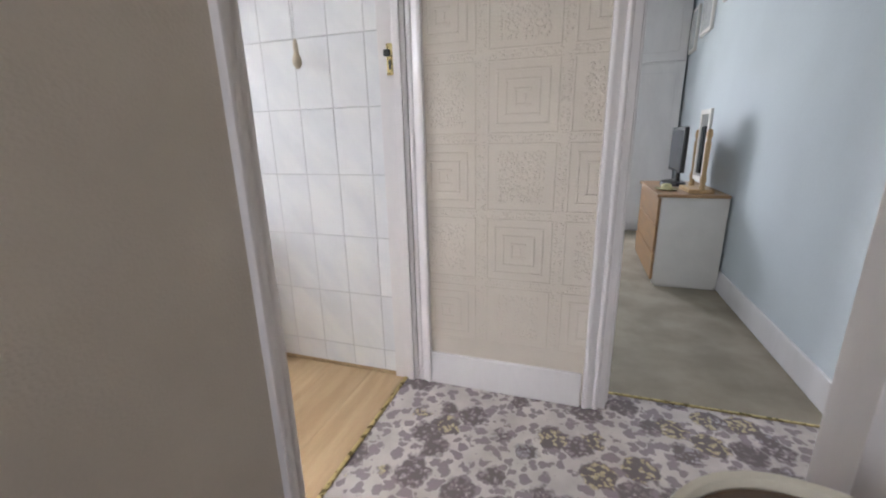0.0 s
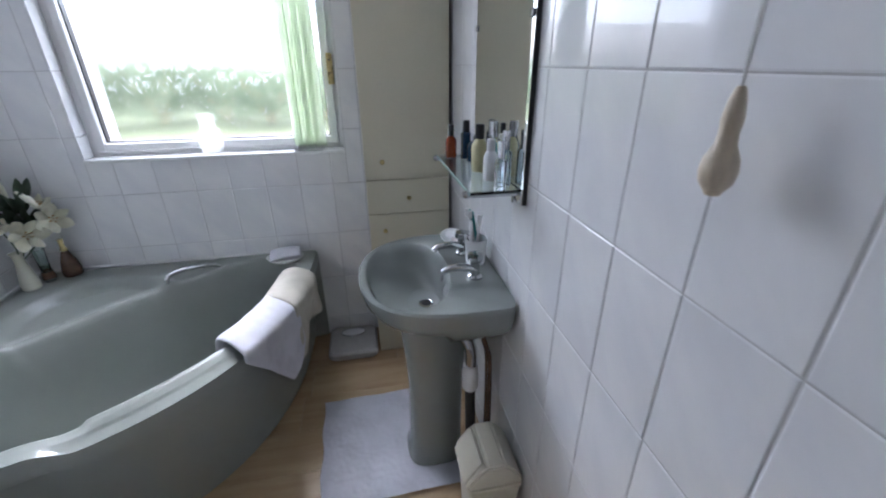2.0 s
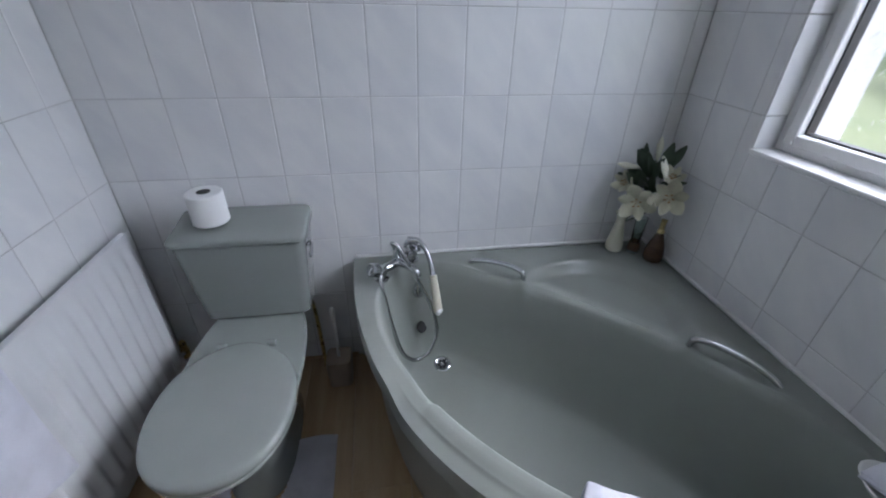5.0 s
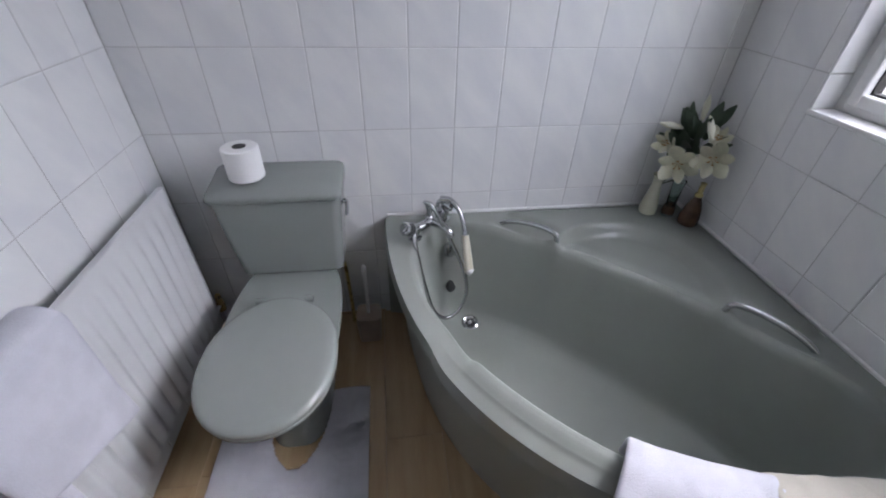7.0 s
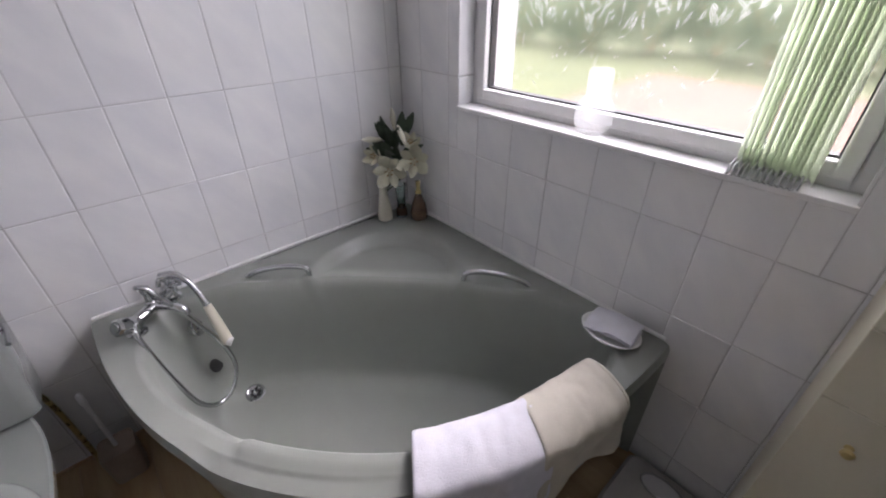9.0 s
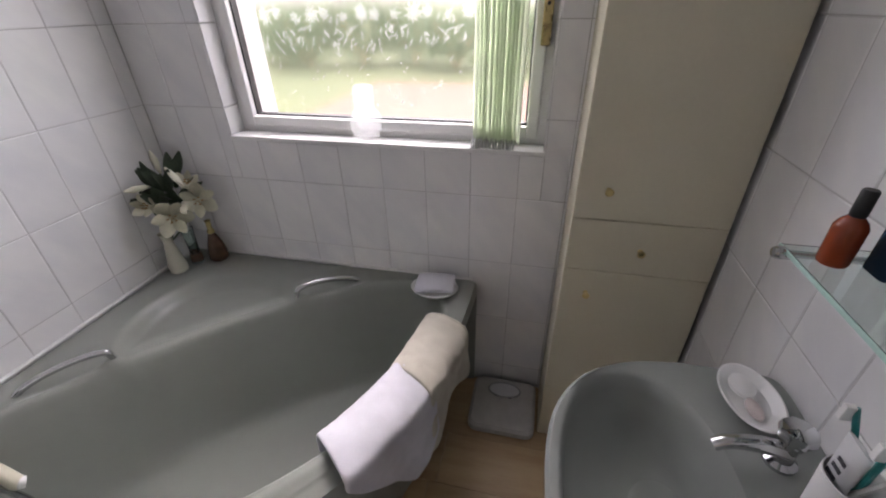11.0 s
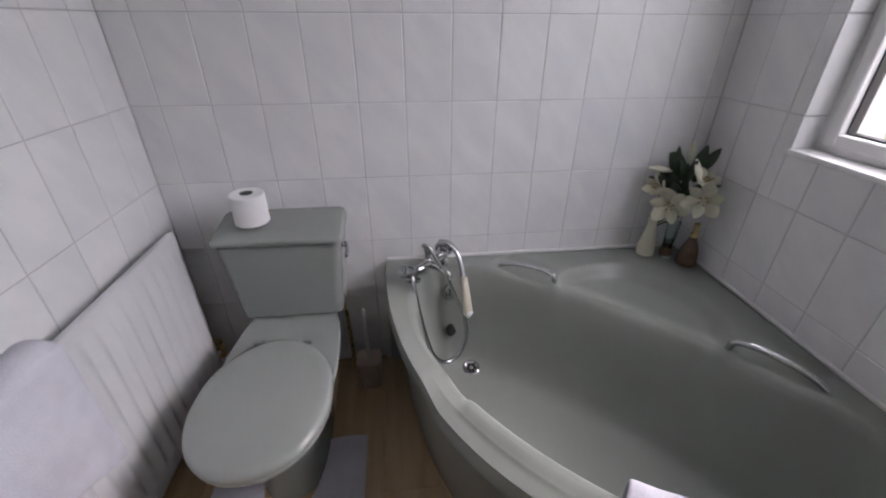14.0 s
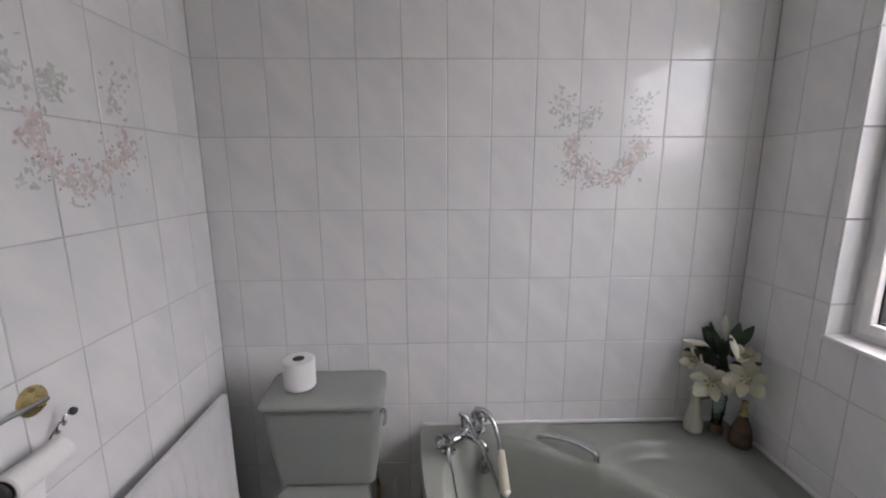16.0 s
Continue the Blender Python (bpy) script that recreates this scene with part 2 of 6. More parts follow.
# ---- building helpers ----
def place(ob, parent):
    ob.parent = parent
    if parent is not None:
        m = Matrix.Identity(4)
        q = parent
        while q is not None:
            m = q.matrix_basis @ m if q.parent is None else q.matrix_parent_inverse @ q.matrix_basis @ m
            q = q.parent
        ob.matrix_parent_inverse = m.inverted()
    return ob


def part(name, bm, mat, parent=None, label="", smooth=False, kind=""):
    """One bmesh, in world places, as one mesh object under a thing or a part."""
    bmesh.ops.recalc_face_normals(bm, faces=bm.faces)
    me = bpy.data.meshes.new(name)
    bm.to_mesh(me)
    bm.free()
    me.materials.append(mat)
    if smooth:
        me.shade_smooth()
        me.set_sharp_from_angle(angle=radians(38))
    ob = place(new(name, me), parent)
    return tagged(ob, label=label, kind=kind)


def thing(name, at, label, category, group="", kind=""):
    ob = new(name)
    ob.empty_display_size = 0.05
    ob.location = at
    return tagged(ob, label, category, group, kind)


def box(x0, x1, y0, y1, z0, z1, bevel=0.0, segs=2, bm=None):
    b = bmesh.new()
    bmesh.ops.create_cube(b, size=1)
    bmesh.ops.transform(b, matrix=Matrix.LocRotScale(((x0 + x1) / 2, (y0 + y1) / 2, (z0 + z1) / 2), None, (x1 - x0, y1 - y0, z1 - z0)), verts=b.verts)
    if bevel:
        bmesh.ops.bevel(b, geom=b.edges[:], offset=bevel, segments=segs, affect="EDGES", profile=0.5)
    return b if bm is None else join(bm, b)


def join(a, b):
    me = bpy.data.meshes.new("tmp")
    b.to_mesh(me)
    b.free()
    a.from_mesh(me)
    bpy.data.meshes.remove(me)
    return a


def lathe(profile, at, segs=24, axis=None, bm=None, flat=None):
    """profile: (radius, height) pairs; axis: the way up."""
    b = bmesh.new()
    rings = []
    for r, h in profile:
        rings.append([b.verts.new((max(r, 1e-5) * math.cos(2 * math.pi * i / segs), max(r, 1e-5) * math.sin(2 * math.pi * i / segs), h)) for i in range(segs)])
    for p, q in zip(rings, rings[1:]):
        for i in range(segs):
            b.faces.new((p[i], p[(i + 1) % segs], q[(i + 1) % segs], q[i]))
    b.faces.new(rings[0][::-1])
    b.faces.new(rings[-1])
    turn = Vector(axis).to_track_quat("Z", "Y").to_matrix().to_4x4() if axis else Matrix.Identity(4)
    m = Matrix.Translation(at) @ turn
    if flat:
        m = m @ Matrix.Diagonal((*flat, 1, 1))
    bmesh.ops.transform(b, matrix=m, verts=b.verts)
    return b if bm is None else join(bm, b)


def tube(points, r, segs=10, bm=None, steps=6, radii=None):
    """A round bar along a smooth line through points."""
    pts = [Vector(p) for p in points]
    line, rad = [], []
    n = len(pts)
    for i in range(n - 1):
        p0, p1, p2, p3 = pts[max(i - 1, 0)], pts[i], pts[i + 1], pts[min(i + 2, n - 1)]
        for k in range(steps):
            t = k / steps
            line.append(0.5 * ((2 * p1) + (p2 - p0) * t + (2 * p0 - 5 * p1 + 4 * p2 - p3) * t * t + (3 * p1 - p0 - 3 * p2 + p3) * t ** 3))
            rad.append(r if radii is None else radii[i] * (1 - t) + radii[i + 1] * t)
    line.append(pts[-1])
    rad.append(r if radii is None else radii[-1])
    b = bmesh.new()
    rings = []
    up = Vector((0.13, 0.21, 0.97)).normalized()
    for i, p in enumerate(line):
        d = (line[min(i + 1, len(line) - 1)] - line[max(i - 1, 0)]).normalized()
        s = d.cross(up)
        s = s.normalized() if s.length > 1e-4 else Vector((1, 0, 0))
        u = s.cross(d).normalized()
        up = u
        rings.append([b.verts.new(p + rad[i] * (math.cos(2 * math.pi * k / segs) * s + math.sin(2 * math.pi * k / segs) * u)) for k in range(segs)])
    for p, q in zip(rings, rings[1:]):
        for k in range(segs):
            b.faces.new((p[k], p[(k + 1) % segs], q[(k + 1) % segs], q[k]))
    b.faces.new(rings[0][::-1])
    b.faces.new(rings[-1])
    return b if bm is None else join(bm, b)


def loft(rings, bm=None, cap0=True, cap1=True):
    b = bmesh.new()
    rr = [[b.verts.new(p) for p in ring] for ring in rings]
    n = len(rr[0])
    for p, q in zip(rr, rr[1:]):
        for i in range(n):
            b.faces.new((p[i], p[(i + 1) % n], q[(i + 1) % n], q[i]))
    if cap0:
        b.faces.new(rr[0][::-1])
    if cap1:
        b.faces.new(rr[-1])
    return b if bm is None else join(bm, b)


def oval(cx, cy, z, ax, ay, n=40, power=2.0):
    out = []
    for i in range(n):
        a = 2 * math.pi * i / n
        c, s = math.cos(a), math.sin(a)
        out.append((cx + ax * math.copysign(abs(c) ** (2 / power), c), cy + ay * math.copysign(abs(s) ** (2 / power), s), z))
    return out


def rounded(x0, x1, y0, y1, z, r, n=6):
    out = []
    for cx, cy, a0 in ((x1 - r, y1 - r, 0), (x0 + r, y1 - r, 90), (x0 + r, y0 + r, 180), (x1 - r, y0 + r, 270)):
        for k in range(n + 1):
            a = radians(a0 + 90 * k / n)
            out.append((cx + r * math.cos(a), cy + r * math.sin(a), z))
    return out


def step(e0, e1, x):
    t = max(0.0, min(1.0, (x - e0) / (e1 - e0)))
    return t * t * (3 - 2 * t)


# ---- the shell ----
XB, XD, YA, TOP = 0.015, 1.955, 1.862, 2.40     # window wall, door wall, basin wall, ceiling
HX = 2.06                                       # landing side of the door wall
W_Y0, W_Y1, W_Z0, W_Z1 = 0.325, 1.402, 1.005, 2.12   # window opening
D_Y0 = 1.10                                     # near side of the bathroom door opening
BX0, BX1 = 2.80, 3.52                           # bedroom doorway


def wall(name, boxes, mat, label):
    bm = bmesh.new()
    for b in boxes:
        box(*b, bm=bm)
    ob = part(name, bm, mat, None)
    return tagged(ob, label, "wall", kind="structure")


G = 0.006   # depth of a tile
JD = 0.0015  # depth of a joint
wall_west = wall("wall_west", [(-0.20, XB - JD, -0.12, W_Y0, 0, TOP), (-0.20, XB - JD, W_Y1, YA + 0.1, 0, TOP), (-0.20, XB - JD, W_Y0, W_Y1, 0, W_Z0 - 0.012), (-0.20, XB - JD, W_Y0, W_Y1, W_Z1, TOP)], GROUT, "white tiled outer wall with a window opening")
wall_south = wall("wall_south", [(XB - G, XD + G, -0.12, -JD, 0, TOP)], GROUT, "white tiled wall behind the bath and toilet")
wall_north = wall("wall_north", [(XB - G, XD + 0.001, YA + JD, YA + 0.10, 0, TOP)], GROUT, "white tiled wall behind the washbasin")
wall_east = wall("wall_east", [(XD + JD, HX - 0.004, -0.12, D_Y0 - 0.034, 0, TOP), (XD + JD, HX - 0.004, D_Y0 - 0.034, YA, 2.06, TOP)], GROUT, "white tiled partition wall with the doorway")
wall_landing_side = wall("wall_landing_side", [(HX - 0.004, HX, -1.5, D_Y0 - 0.034, 0, TOP), (HX - 0.004, HX, D_Y0 - 0.034, YA, 2.06, TOP), (HX - 0.104, HX - 0.004, -1.5, -0.121, 0, TOP)], WALLPAPER, "beige papered landing wall beside the bathroom door")
wall_landing = wall("wall_landing", [(XD + 0.10, BX0 - 0.03, YA, YA + 0.10, 0, TOP), (BX0 - 0.03, BX1 + 0.03, YA, YA + 0.10, 2.06, TOP), (BX1 + 0.03, 3.75, YA, YA + 0.10, 0, TOP)], WALLPAPER, "landing wall with embossed cream wallpaper")
wall_landing_east = wall("wall_landing_east", [(3.56, 3.66, -1.5, YA, 0, TOP)], WALLPAPER, "papered landing wall")
wall_landing_return = wall("wall_landing_return", [(3.025, 3.56, 1.03, 1.12, 0, TOP)], GLOSS, "white painted end of a short landing wall")
# Unseen end wall; its opening is assumed, to let the landing's fill in.
wall_landing_south = wall("wall_landing_south", [(HX, 2.10, -1.6, -1.5, 0, TOP), (2.70, 3.56, -1.6, -1.5, 0, TOP), (2.10, 2.70, -1.6, -1.5, 0, 1.15), (2.10, 2.70, -1.6, -1.5, 2.2, TOP)], WALLPAPER, "unseen papered landing end wall with an assumed opening")
wall_bed_east = wall("wall_bed_east", [(3.556, 3.66, YA + 0.10, 5.5, 0, TOP)], BLUE_WALL, "pale blue painted bedroom wall")
wall_bed_north = wall("wall_bed_north", [(0.8, 1.2, 5.4, 5.5, 0, TOP), (2.8, 3.556, 5.4, 5.5, 0, TOP), (1.2, 2.8, 5.4, 5.5, 0, 0.9), (1.2, 2.8, 5.4, 5.5, 2.2, TOP)], BLUE_WALL, "pale blue bedroom wall with a window opening")
wall_bed_west = wall("wall_bed_west", [(0.7, 0.8, YA + 0.10, 5.5, 0, TOP)], BLUE_WALL, "pale blue bedroom side wall")
wall_bed_south = wall("wall_bed_south", [(0.8, BX0 - 0.03, YA + 0.10, YA + 0.105, 0, TOP), (BX0 - 0.03, BX1 + 0.03, YA + 0.10, YA + 0.105, 2.06, TOP)], BLUE_WALL, "pale blue bedroom wall")
ceiling = part("ceiling", box(-0.2, 3.75, -1.6, 5.5, TOP, TOP + 0.12), PLASTER)
tagged(ceiling, "plain white painted ceiling", "ceiling", kind="structure")
floor_slab = part("floor_slab", box(-0.2, 3.75, -1.6, 5.5, -0.25, -0.012), GROUT)
tagged(floor_slab, "plain floor under the coverings", "floor", kind="structure")
carpet_landing = part("landing_carpet", box(2.012, 3.56, -1.5, 1.968, -0.012, 0.002), CARPET)
tagged(carpet_landing, "cream landing carpet with mauve and ochre flowers", "carpet", kind="structure")
carpet_bed = part("bedroom_carpet", box(0.8, 3.556, 1.980, 5.4, -0.012, 0.004), BEIGE_CARPET)
tagged(carpet_bed, "plain beige fitted bedroom carpet", "carpet", kind="structure")
for nm, bb in (("threshold_strip", (1.996, 2.012, D_Y0, YA - 0.014, -0.012, 0.006)), ("threshold_strip", (BX0, BX1, 1.968, 1.980, -0.012, 0.007))):
    tagged(part(nm, box(*bb, bevel=0.002), BRASS), "thin brass carpet threshold strip", "strip", kind="structure")


# ---- window ----
window_1 = thing("window_1", (-0.09, 0.86, W_Z0), "white plastic window with an obscured flower-etched pane", "window", kind="structure")
FX0, FX1 = -0.125, -0.060


def frame_ring(y0, y1, z0, z1, w, x0, x1, bevel):
    bm = bmesh.new()
    box(x0, x1, y0, y0 + w, z0, z1, bevel, bm=bm)
    box(x0, x1, y1 - w, y1, z0, z1, bevel, bm=bm)
    box(x0, x1 - 0.001, y0 + w - 0.002, y1 - w + 0.002, z0, z0 + w, bevel, bm=bm)
    box(x0, x1 - 0.001, y0 + w - 0.002, y1 - w + 0.002, z1 - w, z1, bevel, bm=bm)
    return bm


part("window_frame", frame_ring(W_Y0, W_Y1, W_Z0, W_Z1, 0.030, FX0, FX1, 0.004), UPVC, window_1)
part("sash", frame_ring(W_Y0 + 0.030, W_Y1 - 0.030, W_Z0 + 0.022, W_Z1 - 0.030, 0.034, FX0 + 0.004, FX1 + 0.012, 0.005), UPVC, window_1)
part("gasket", frame_ring(W_Y0 + 0.064, W_Y1 - 0.064, W_Z0 + 0.056, W_Z1 - 0.064, 0.005, -0.098, -0.070, 0), DARK, window_1, "thin black rubber seal")
pane = part("pane", box(-0.094, -0.090, W_Y0 + 0.066, W_Y1 - 0.066, W_Z0 + 0.058, W_Z1 - 0.066), FROST, window_1, "obscured glass pane")
pane.visible_shadow = False
sill = part("window_sill", box(-0.062, XB + 0.004, W_Y0, W_Y1, W_Z0 - 0.012, W_Z0 + 0.002, 0.003), UPVC, window_1, "white tiled sill")
for y0, y1 in ((W_Y0 - 0.001, W_Y0 + 0.006), (W_Y1 - 0.006, W_Y1 + 0.001)):
    rv = bmesh.new()
    for r in range(5):
        box(-0.060, XB - 0.001, y0, y1, [W_Z0 + 0.002, 1.102, 1.352, 1.602, 1.852][r], [1.098, 1.348, 1.598, 1.848, W_Z1][r], 0.0015, 1, bm=rv)
    part("reveal", rv, TILE, window_1)
part("reveal", box(-0.060, XB - 0.001, W_Y0 + 0.006, W_Y1 - 0.006, W_Z1 - 0.006, W_Z1), TILE, window_1)
latch = part("handle_plate", box(-0.050, -0.030, 1.357, 1.383, 1.285, 1.412, 0.004), BRASS, window_1, "cream and brass window latch plate")
part("screw", lathe([(0.005, 0), (0.004, 0.003), (0.001, 0.004)], (-0.030, 1.370, 1.385), 10, (1, 0, 0)), DARK, latch)


def etched_flowers():
    """A band of narcissus-like flowers on the pane."""
    rnd = random.Random(5)
    bm = bmesh.new()

    def leafshape(cy, cz, ang, ln, wd):
        d = Vector((0, math.sin(ang), math.cos(ang)))
        s = Vector((0, math.cos(ang), -math.sin(ang)))
        o = Vector((-0.0896 + 2e-6 * len(bm.faces), cy, cz))
        sides = [[], [], [], []]
        for i in range(7):
            t = i / 6
            w = wd * math.sin(math.pi * min(0.98, t + 0.02)) * (1 - 0.3 * t)
            bend = 0.12 * ln * t * t
            for row, k in zip(sides, (-1.0, -0.45, 0.45, 1.0)):
                row.append(bm.verts.new(o + d * ln * t + s * (bend + k * w)))
        for p, q in ((0, 1), (2, 3)):
            for i in range(6):
                bm.faces.new((sides[p][i], sides[p][i + 1], sides[q][i + 1], sides[q][i]))

    def bloom(cy, cz, n, ln, wd):
        a0 = rnd.random() * 3
        for k in range(n):
            leafshape(cy, cz, a0 + k * 2 * math.pi / n + rnd.uniform(-0.15, 0.15), ln * rnd.uniform(0.75, 1.15), wd)

    def spray(cy, cz, n, ang, ln):
        for k in range(n):
            leafshape(cy + rnd.uniform(-0.030, 0.030), cz - rnd.uniform(0, 0.055), ang + rnd.uniform(-0.7, 0.7), ln * rnd.uniform(0.6, 1.1), 0.0036)

    for k in range(5):
        y = W_Y0 + 0.165 + k * 0.165
        z = 1.362 + rnd.uniform(-0.012, 0.012)
        bloom(y, z, 10, 0.030, 0.0052)
        bloom(y + 0.042, z + rnd.uniform(-0.012, 0.014), 8, 0.022, 0.0046)
        spray(y + 0.05, z - 0.035, 9, math.pi * 0.9, 0.036)
        spray(y - 0.03, z - 0.025, 8, math.pi * 1.15, 0.034)
        spray(y + 0.088, z - 0.02, 4, 0.2, 0.034)
        bloom(y + 0.105, z - 0.005, 6, 0.020, 0.0040)
        leafshape(y + 0.12, z - 0.045, 1.0, 0.040, 0.0042)
        leafshape(y + 0.10, z - 0.055, -1.0, 0.034, 0.0038)
    for k in range(60):
        leafshape(rnd.uniform(W_Y0 + 0.10, W_Y1 - 0.16), rnd.uniform(1.09, 1.27), rnd.uniform(-1.2, 1.2), rnd.uniform(0.012, 0.03), 0.0022)
    return bm


part("outer_reveal", box(-0.215, -0.118, W_Y0 + 0.002, W_Y0 + 0.052, W_Z0 + 0.01, W_Z1 - 0.01, 0.003), UPVC, window_1, "white outer side of the window opening")
et = part("etched_flowers", etched_flowers(), ETCH, window_1, "white etched flower band on the pane")
et.visible_shadow = False

# vertical blind drawn to one side
blind = thing("vertical_blind", (-0.02, 1.265, W_Z0 + 0.02), "pale green vertical blind drawn to one side", "blind")
part("headrail", box(-0.045, -0.008, W_Y0 + 0.01, W_Y1 - 0.01, W_Z1 - 0.046, W_Z1 - 0.007, 0.004), UPVC, blind)


def slat(i):
    rnd = random.Random(i)
    y = 1.172 + i * 0.0105 + rnd.uniform(-0.0015, 0.0015)
    bow = 0.004 + rnd.uniform(-0.0015, 0.0015)
    bm = bmesh.new()
    cols = []
    for z in (1.022, 1.30, 1.70, 2.075):
        lean = 0.002 * math.sin(i * 1.7) * (2.075 - z)
        cols.append([bm.verts.new((-0.050 + 0.074 * k / 6, y + lean + bow * math.sin(math.pi * k / 6) + 0.024 * k / 6, z)) for k in range(7)])
    for a, b in zip(cols, cols[1:]):
        for k in range(6):
            bm.faces.new((a[k], a[k + 1], b[k + 1], b[k]))
    bmesh.ops.solidify(bm, geom=bm.faces[:], thickness=0.0008)
    ob = part("slat", bm, BLIND, blind, smooth=True)
    w = bmesh.new()
    box(-0.038, 0.038, -0.0016, 0.0016, 1.010, 1.030, 0.0012, 1, bm=w)
    bmesh.ops.transform(w, matrix=pose(-0.013, y + 0.005, 0, 0, 0, 5), verts=w.verts)
    part("weight", w, RADIATOR, ob, "grey bottom weight")
    return y


ys = [slat(i) for i in range(13)]
for x in (-0.047, 0.023):
    chain = bmesh.new()
    for a, b in zip(ys, ys[1:]):
        tube([(x, a + 0.003, 1.012), (x, (a + b) / 2 + 0.003, 1.0075), (x, b + 0.003, 1.012)], 0.0011, 5, bm=chain, steps=3)
    part("link_chain", chain, CHROME, blind, "thin beaded chain")

glass_jar = thing("glass_bottle", (-0.025, 0.825, W_Z0 + 0.002), "clear glass globe bottle on the window sill, daylight put into its white", "bottle")
part("body", lathe([(0.022, 0), (0.040, 0.008), (0.053, 0.035), (0.054, 0.055), (0.044, 0.085), (0.031, 0.100), (0.029, 0.108), (0.032, 0.115), (0.033, 0.160), (0.029, 0.168), (0.025, 0.166), (0.027, 0.115), (0.024, 0.108), (0.027, 0.098), (0.041, 0.083), (0.049, 0.055), (0.047, 0.036), (0.037, 0.013), (0.0, 0.008)], (-0.025, 0.825, W_Z0 + 0.002), 28), BRIGHT_GLASS, glass_jar, smooth=True)

# ---- garden outside ----
tagged(part("ground", box(-600, -0.35, -500, 500, -0.62, -0.40), GRASS), "rough grass outside reaching to the horizon", "grass", kind="structure")
tagged(part("paving", box(-9.6, -0.36, -3.0, 7.5, -0.40, -0.37, 0.01), PAVING), "pinkish concrete path outside the window", "path", kind="structure")


def bush(at, size, seed, label):
    rnd = random.Random(seed)
    t = thing("shrub", at, label, "shrub", "garden hedge")
    limbs = bmesh.new()
    for k in range(6):
        a = k * 1.05 + rnd.random()
        tube([at, (at[0] + 0.25 * size * math.cos(a), at[1] + 0.25 * size * math.sin(a), at[2] + 0.4 * size), (at[0] + 0.5 * size * math.cos(a), at[1] + 0.5 * size * math.sin(a), at[2] + 0.8 * size)], 0.02, 5, bm=limbs, steps=3)
    part("stem", limbs, PINE, t)
    verts, faces = [], []
    for k in range(1500):
        d = Vector((rnd.gauss(0, 1), rnd.gauss(0, 1), rnd.gauss(0, 1))).normalized()
        r = size * (0.35 + 0.30 * rnd.random()) * (1 + 0.25 * math.sin(5 * d.x + seed) * math.cos(4 * d.y))
        c = Vector(at) + Vector((d.x * r, d.y * r * 1.25, 0.55 * size + d.z * r * 0.85))
        u = Vector((rnd.gauss(0, 1), rnd.gauss(0, 1), rnd.gauss(0, 1))).normalized()
        v = u.cross(d).normalized()
        s = 0.05 * size * rnd.uniform(0.6, 1.3)
        i = len(verts)
        verts += [c - u * s, c + v * s * 0.5, c + u * s, c - v * s * 0.5]
        faces.append((i, i + 1, i + 2, i + 3))
    me = bpy.data.meshes.new("crown")
    me.from_pydata(verts, [], faces)
    me.materials.append(HEDGE)
    place(new("crown", me), t)


for i in range(18):
    bush((-13.5 - 0.8 * math.sin(i * 2.1), -15.5 + i * 1.75, -0.42), 1.85 + 0.2 * math.sin(i * 1.3), i, "leafy green garden shrub in a hedge")

# ---- corner bath ----
RIM = 0.515
CA, SA = math.sqrt(0.5), math.sqrt(0.5)


def diag(u, v):
    return (u - v) * CA, (u + v) * CA


def undiag(a, d):
    return (a + d) * CA, (d - a) * CA


def outer_r(th):
    return 1.213 + 0.088 * math.sin(2 * th) ** 2


def outline(phi):
    """Where a ray from the opening's middle leaves the bath."""
    cu, cv = undiag(-0.015, 0.80)
    du, dv = math.cos(phi), math.sin(phi)
    lo, hi = 0.0, 2.0
    for _ in range(40):
        t = (lo + hi) / 2
        u, v = cu + du * t, cv + dv * t
        if u > 0.004 and v > 0.004 and math.hypot(u, v) < outer_r(math.atan2(v, u)):
            lo = t
        else:
            hi = t
    return cu + du * lo, cv + dv * lo


def opening(phi, grow=0.0):
    """The oval mouth of the bath, longer across the corner."""
    cu, cv = undiag(-0.015, 0.80)
    du, dv = math.cos(phi), math.sin(phi)
    a, d = (du - dv) * CA, (du + dv) * CA
    n = 2.0 if d > 0 else 1.75
    A, B = 0.675 + grow, (0.405 if d > 0 else 0.220) + grow
    t = (abs(a / A) ** n + abs(d / B) ** n) ** (-1 / n)
    return cu + du * t, cv + dv * t


def rim_z(u, v):
    a, d = diag(u, v)
    z = RIM
    # scooped seat in the corner, with a rounded back and a shallow lip towards the bowl
    seat = step(1.0, 0.84, math.hypot(a / 0.28, (d - 0.60) / 0.33))
    z -= 0.046 * seat * (0.30 + 0.70 * step(0.60, 0.47, d))
    recess = step(0.080, 0.035, abs(d - 0.575)) * step(0.125, 0.085, abs(abs(a) - 0.400))
    return z - 0.014 * recess


def dipped(u, v, f):
    """How far the front of the rim steps down: f runs from the outer edge to the bowl, whose lip stays higher."""
    a, d = diag(u, v)
    low = step(0.345, 0.250, a) * step(-0.46, -0.38, a) * step(1.02, 1.08, d)
    lip = step(0.232, 0.204, a) * step(0.40, 0.92, f)
    return low * ((0.018 + 0.020 * max(0.0, 1 - f / 0.55)) * (1 - lip) + 0.003 * lip)


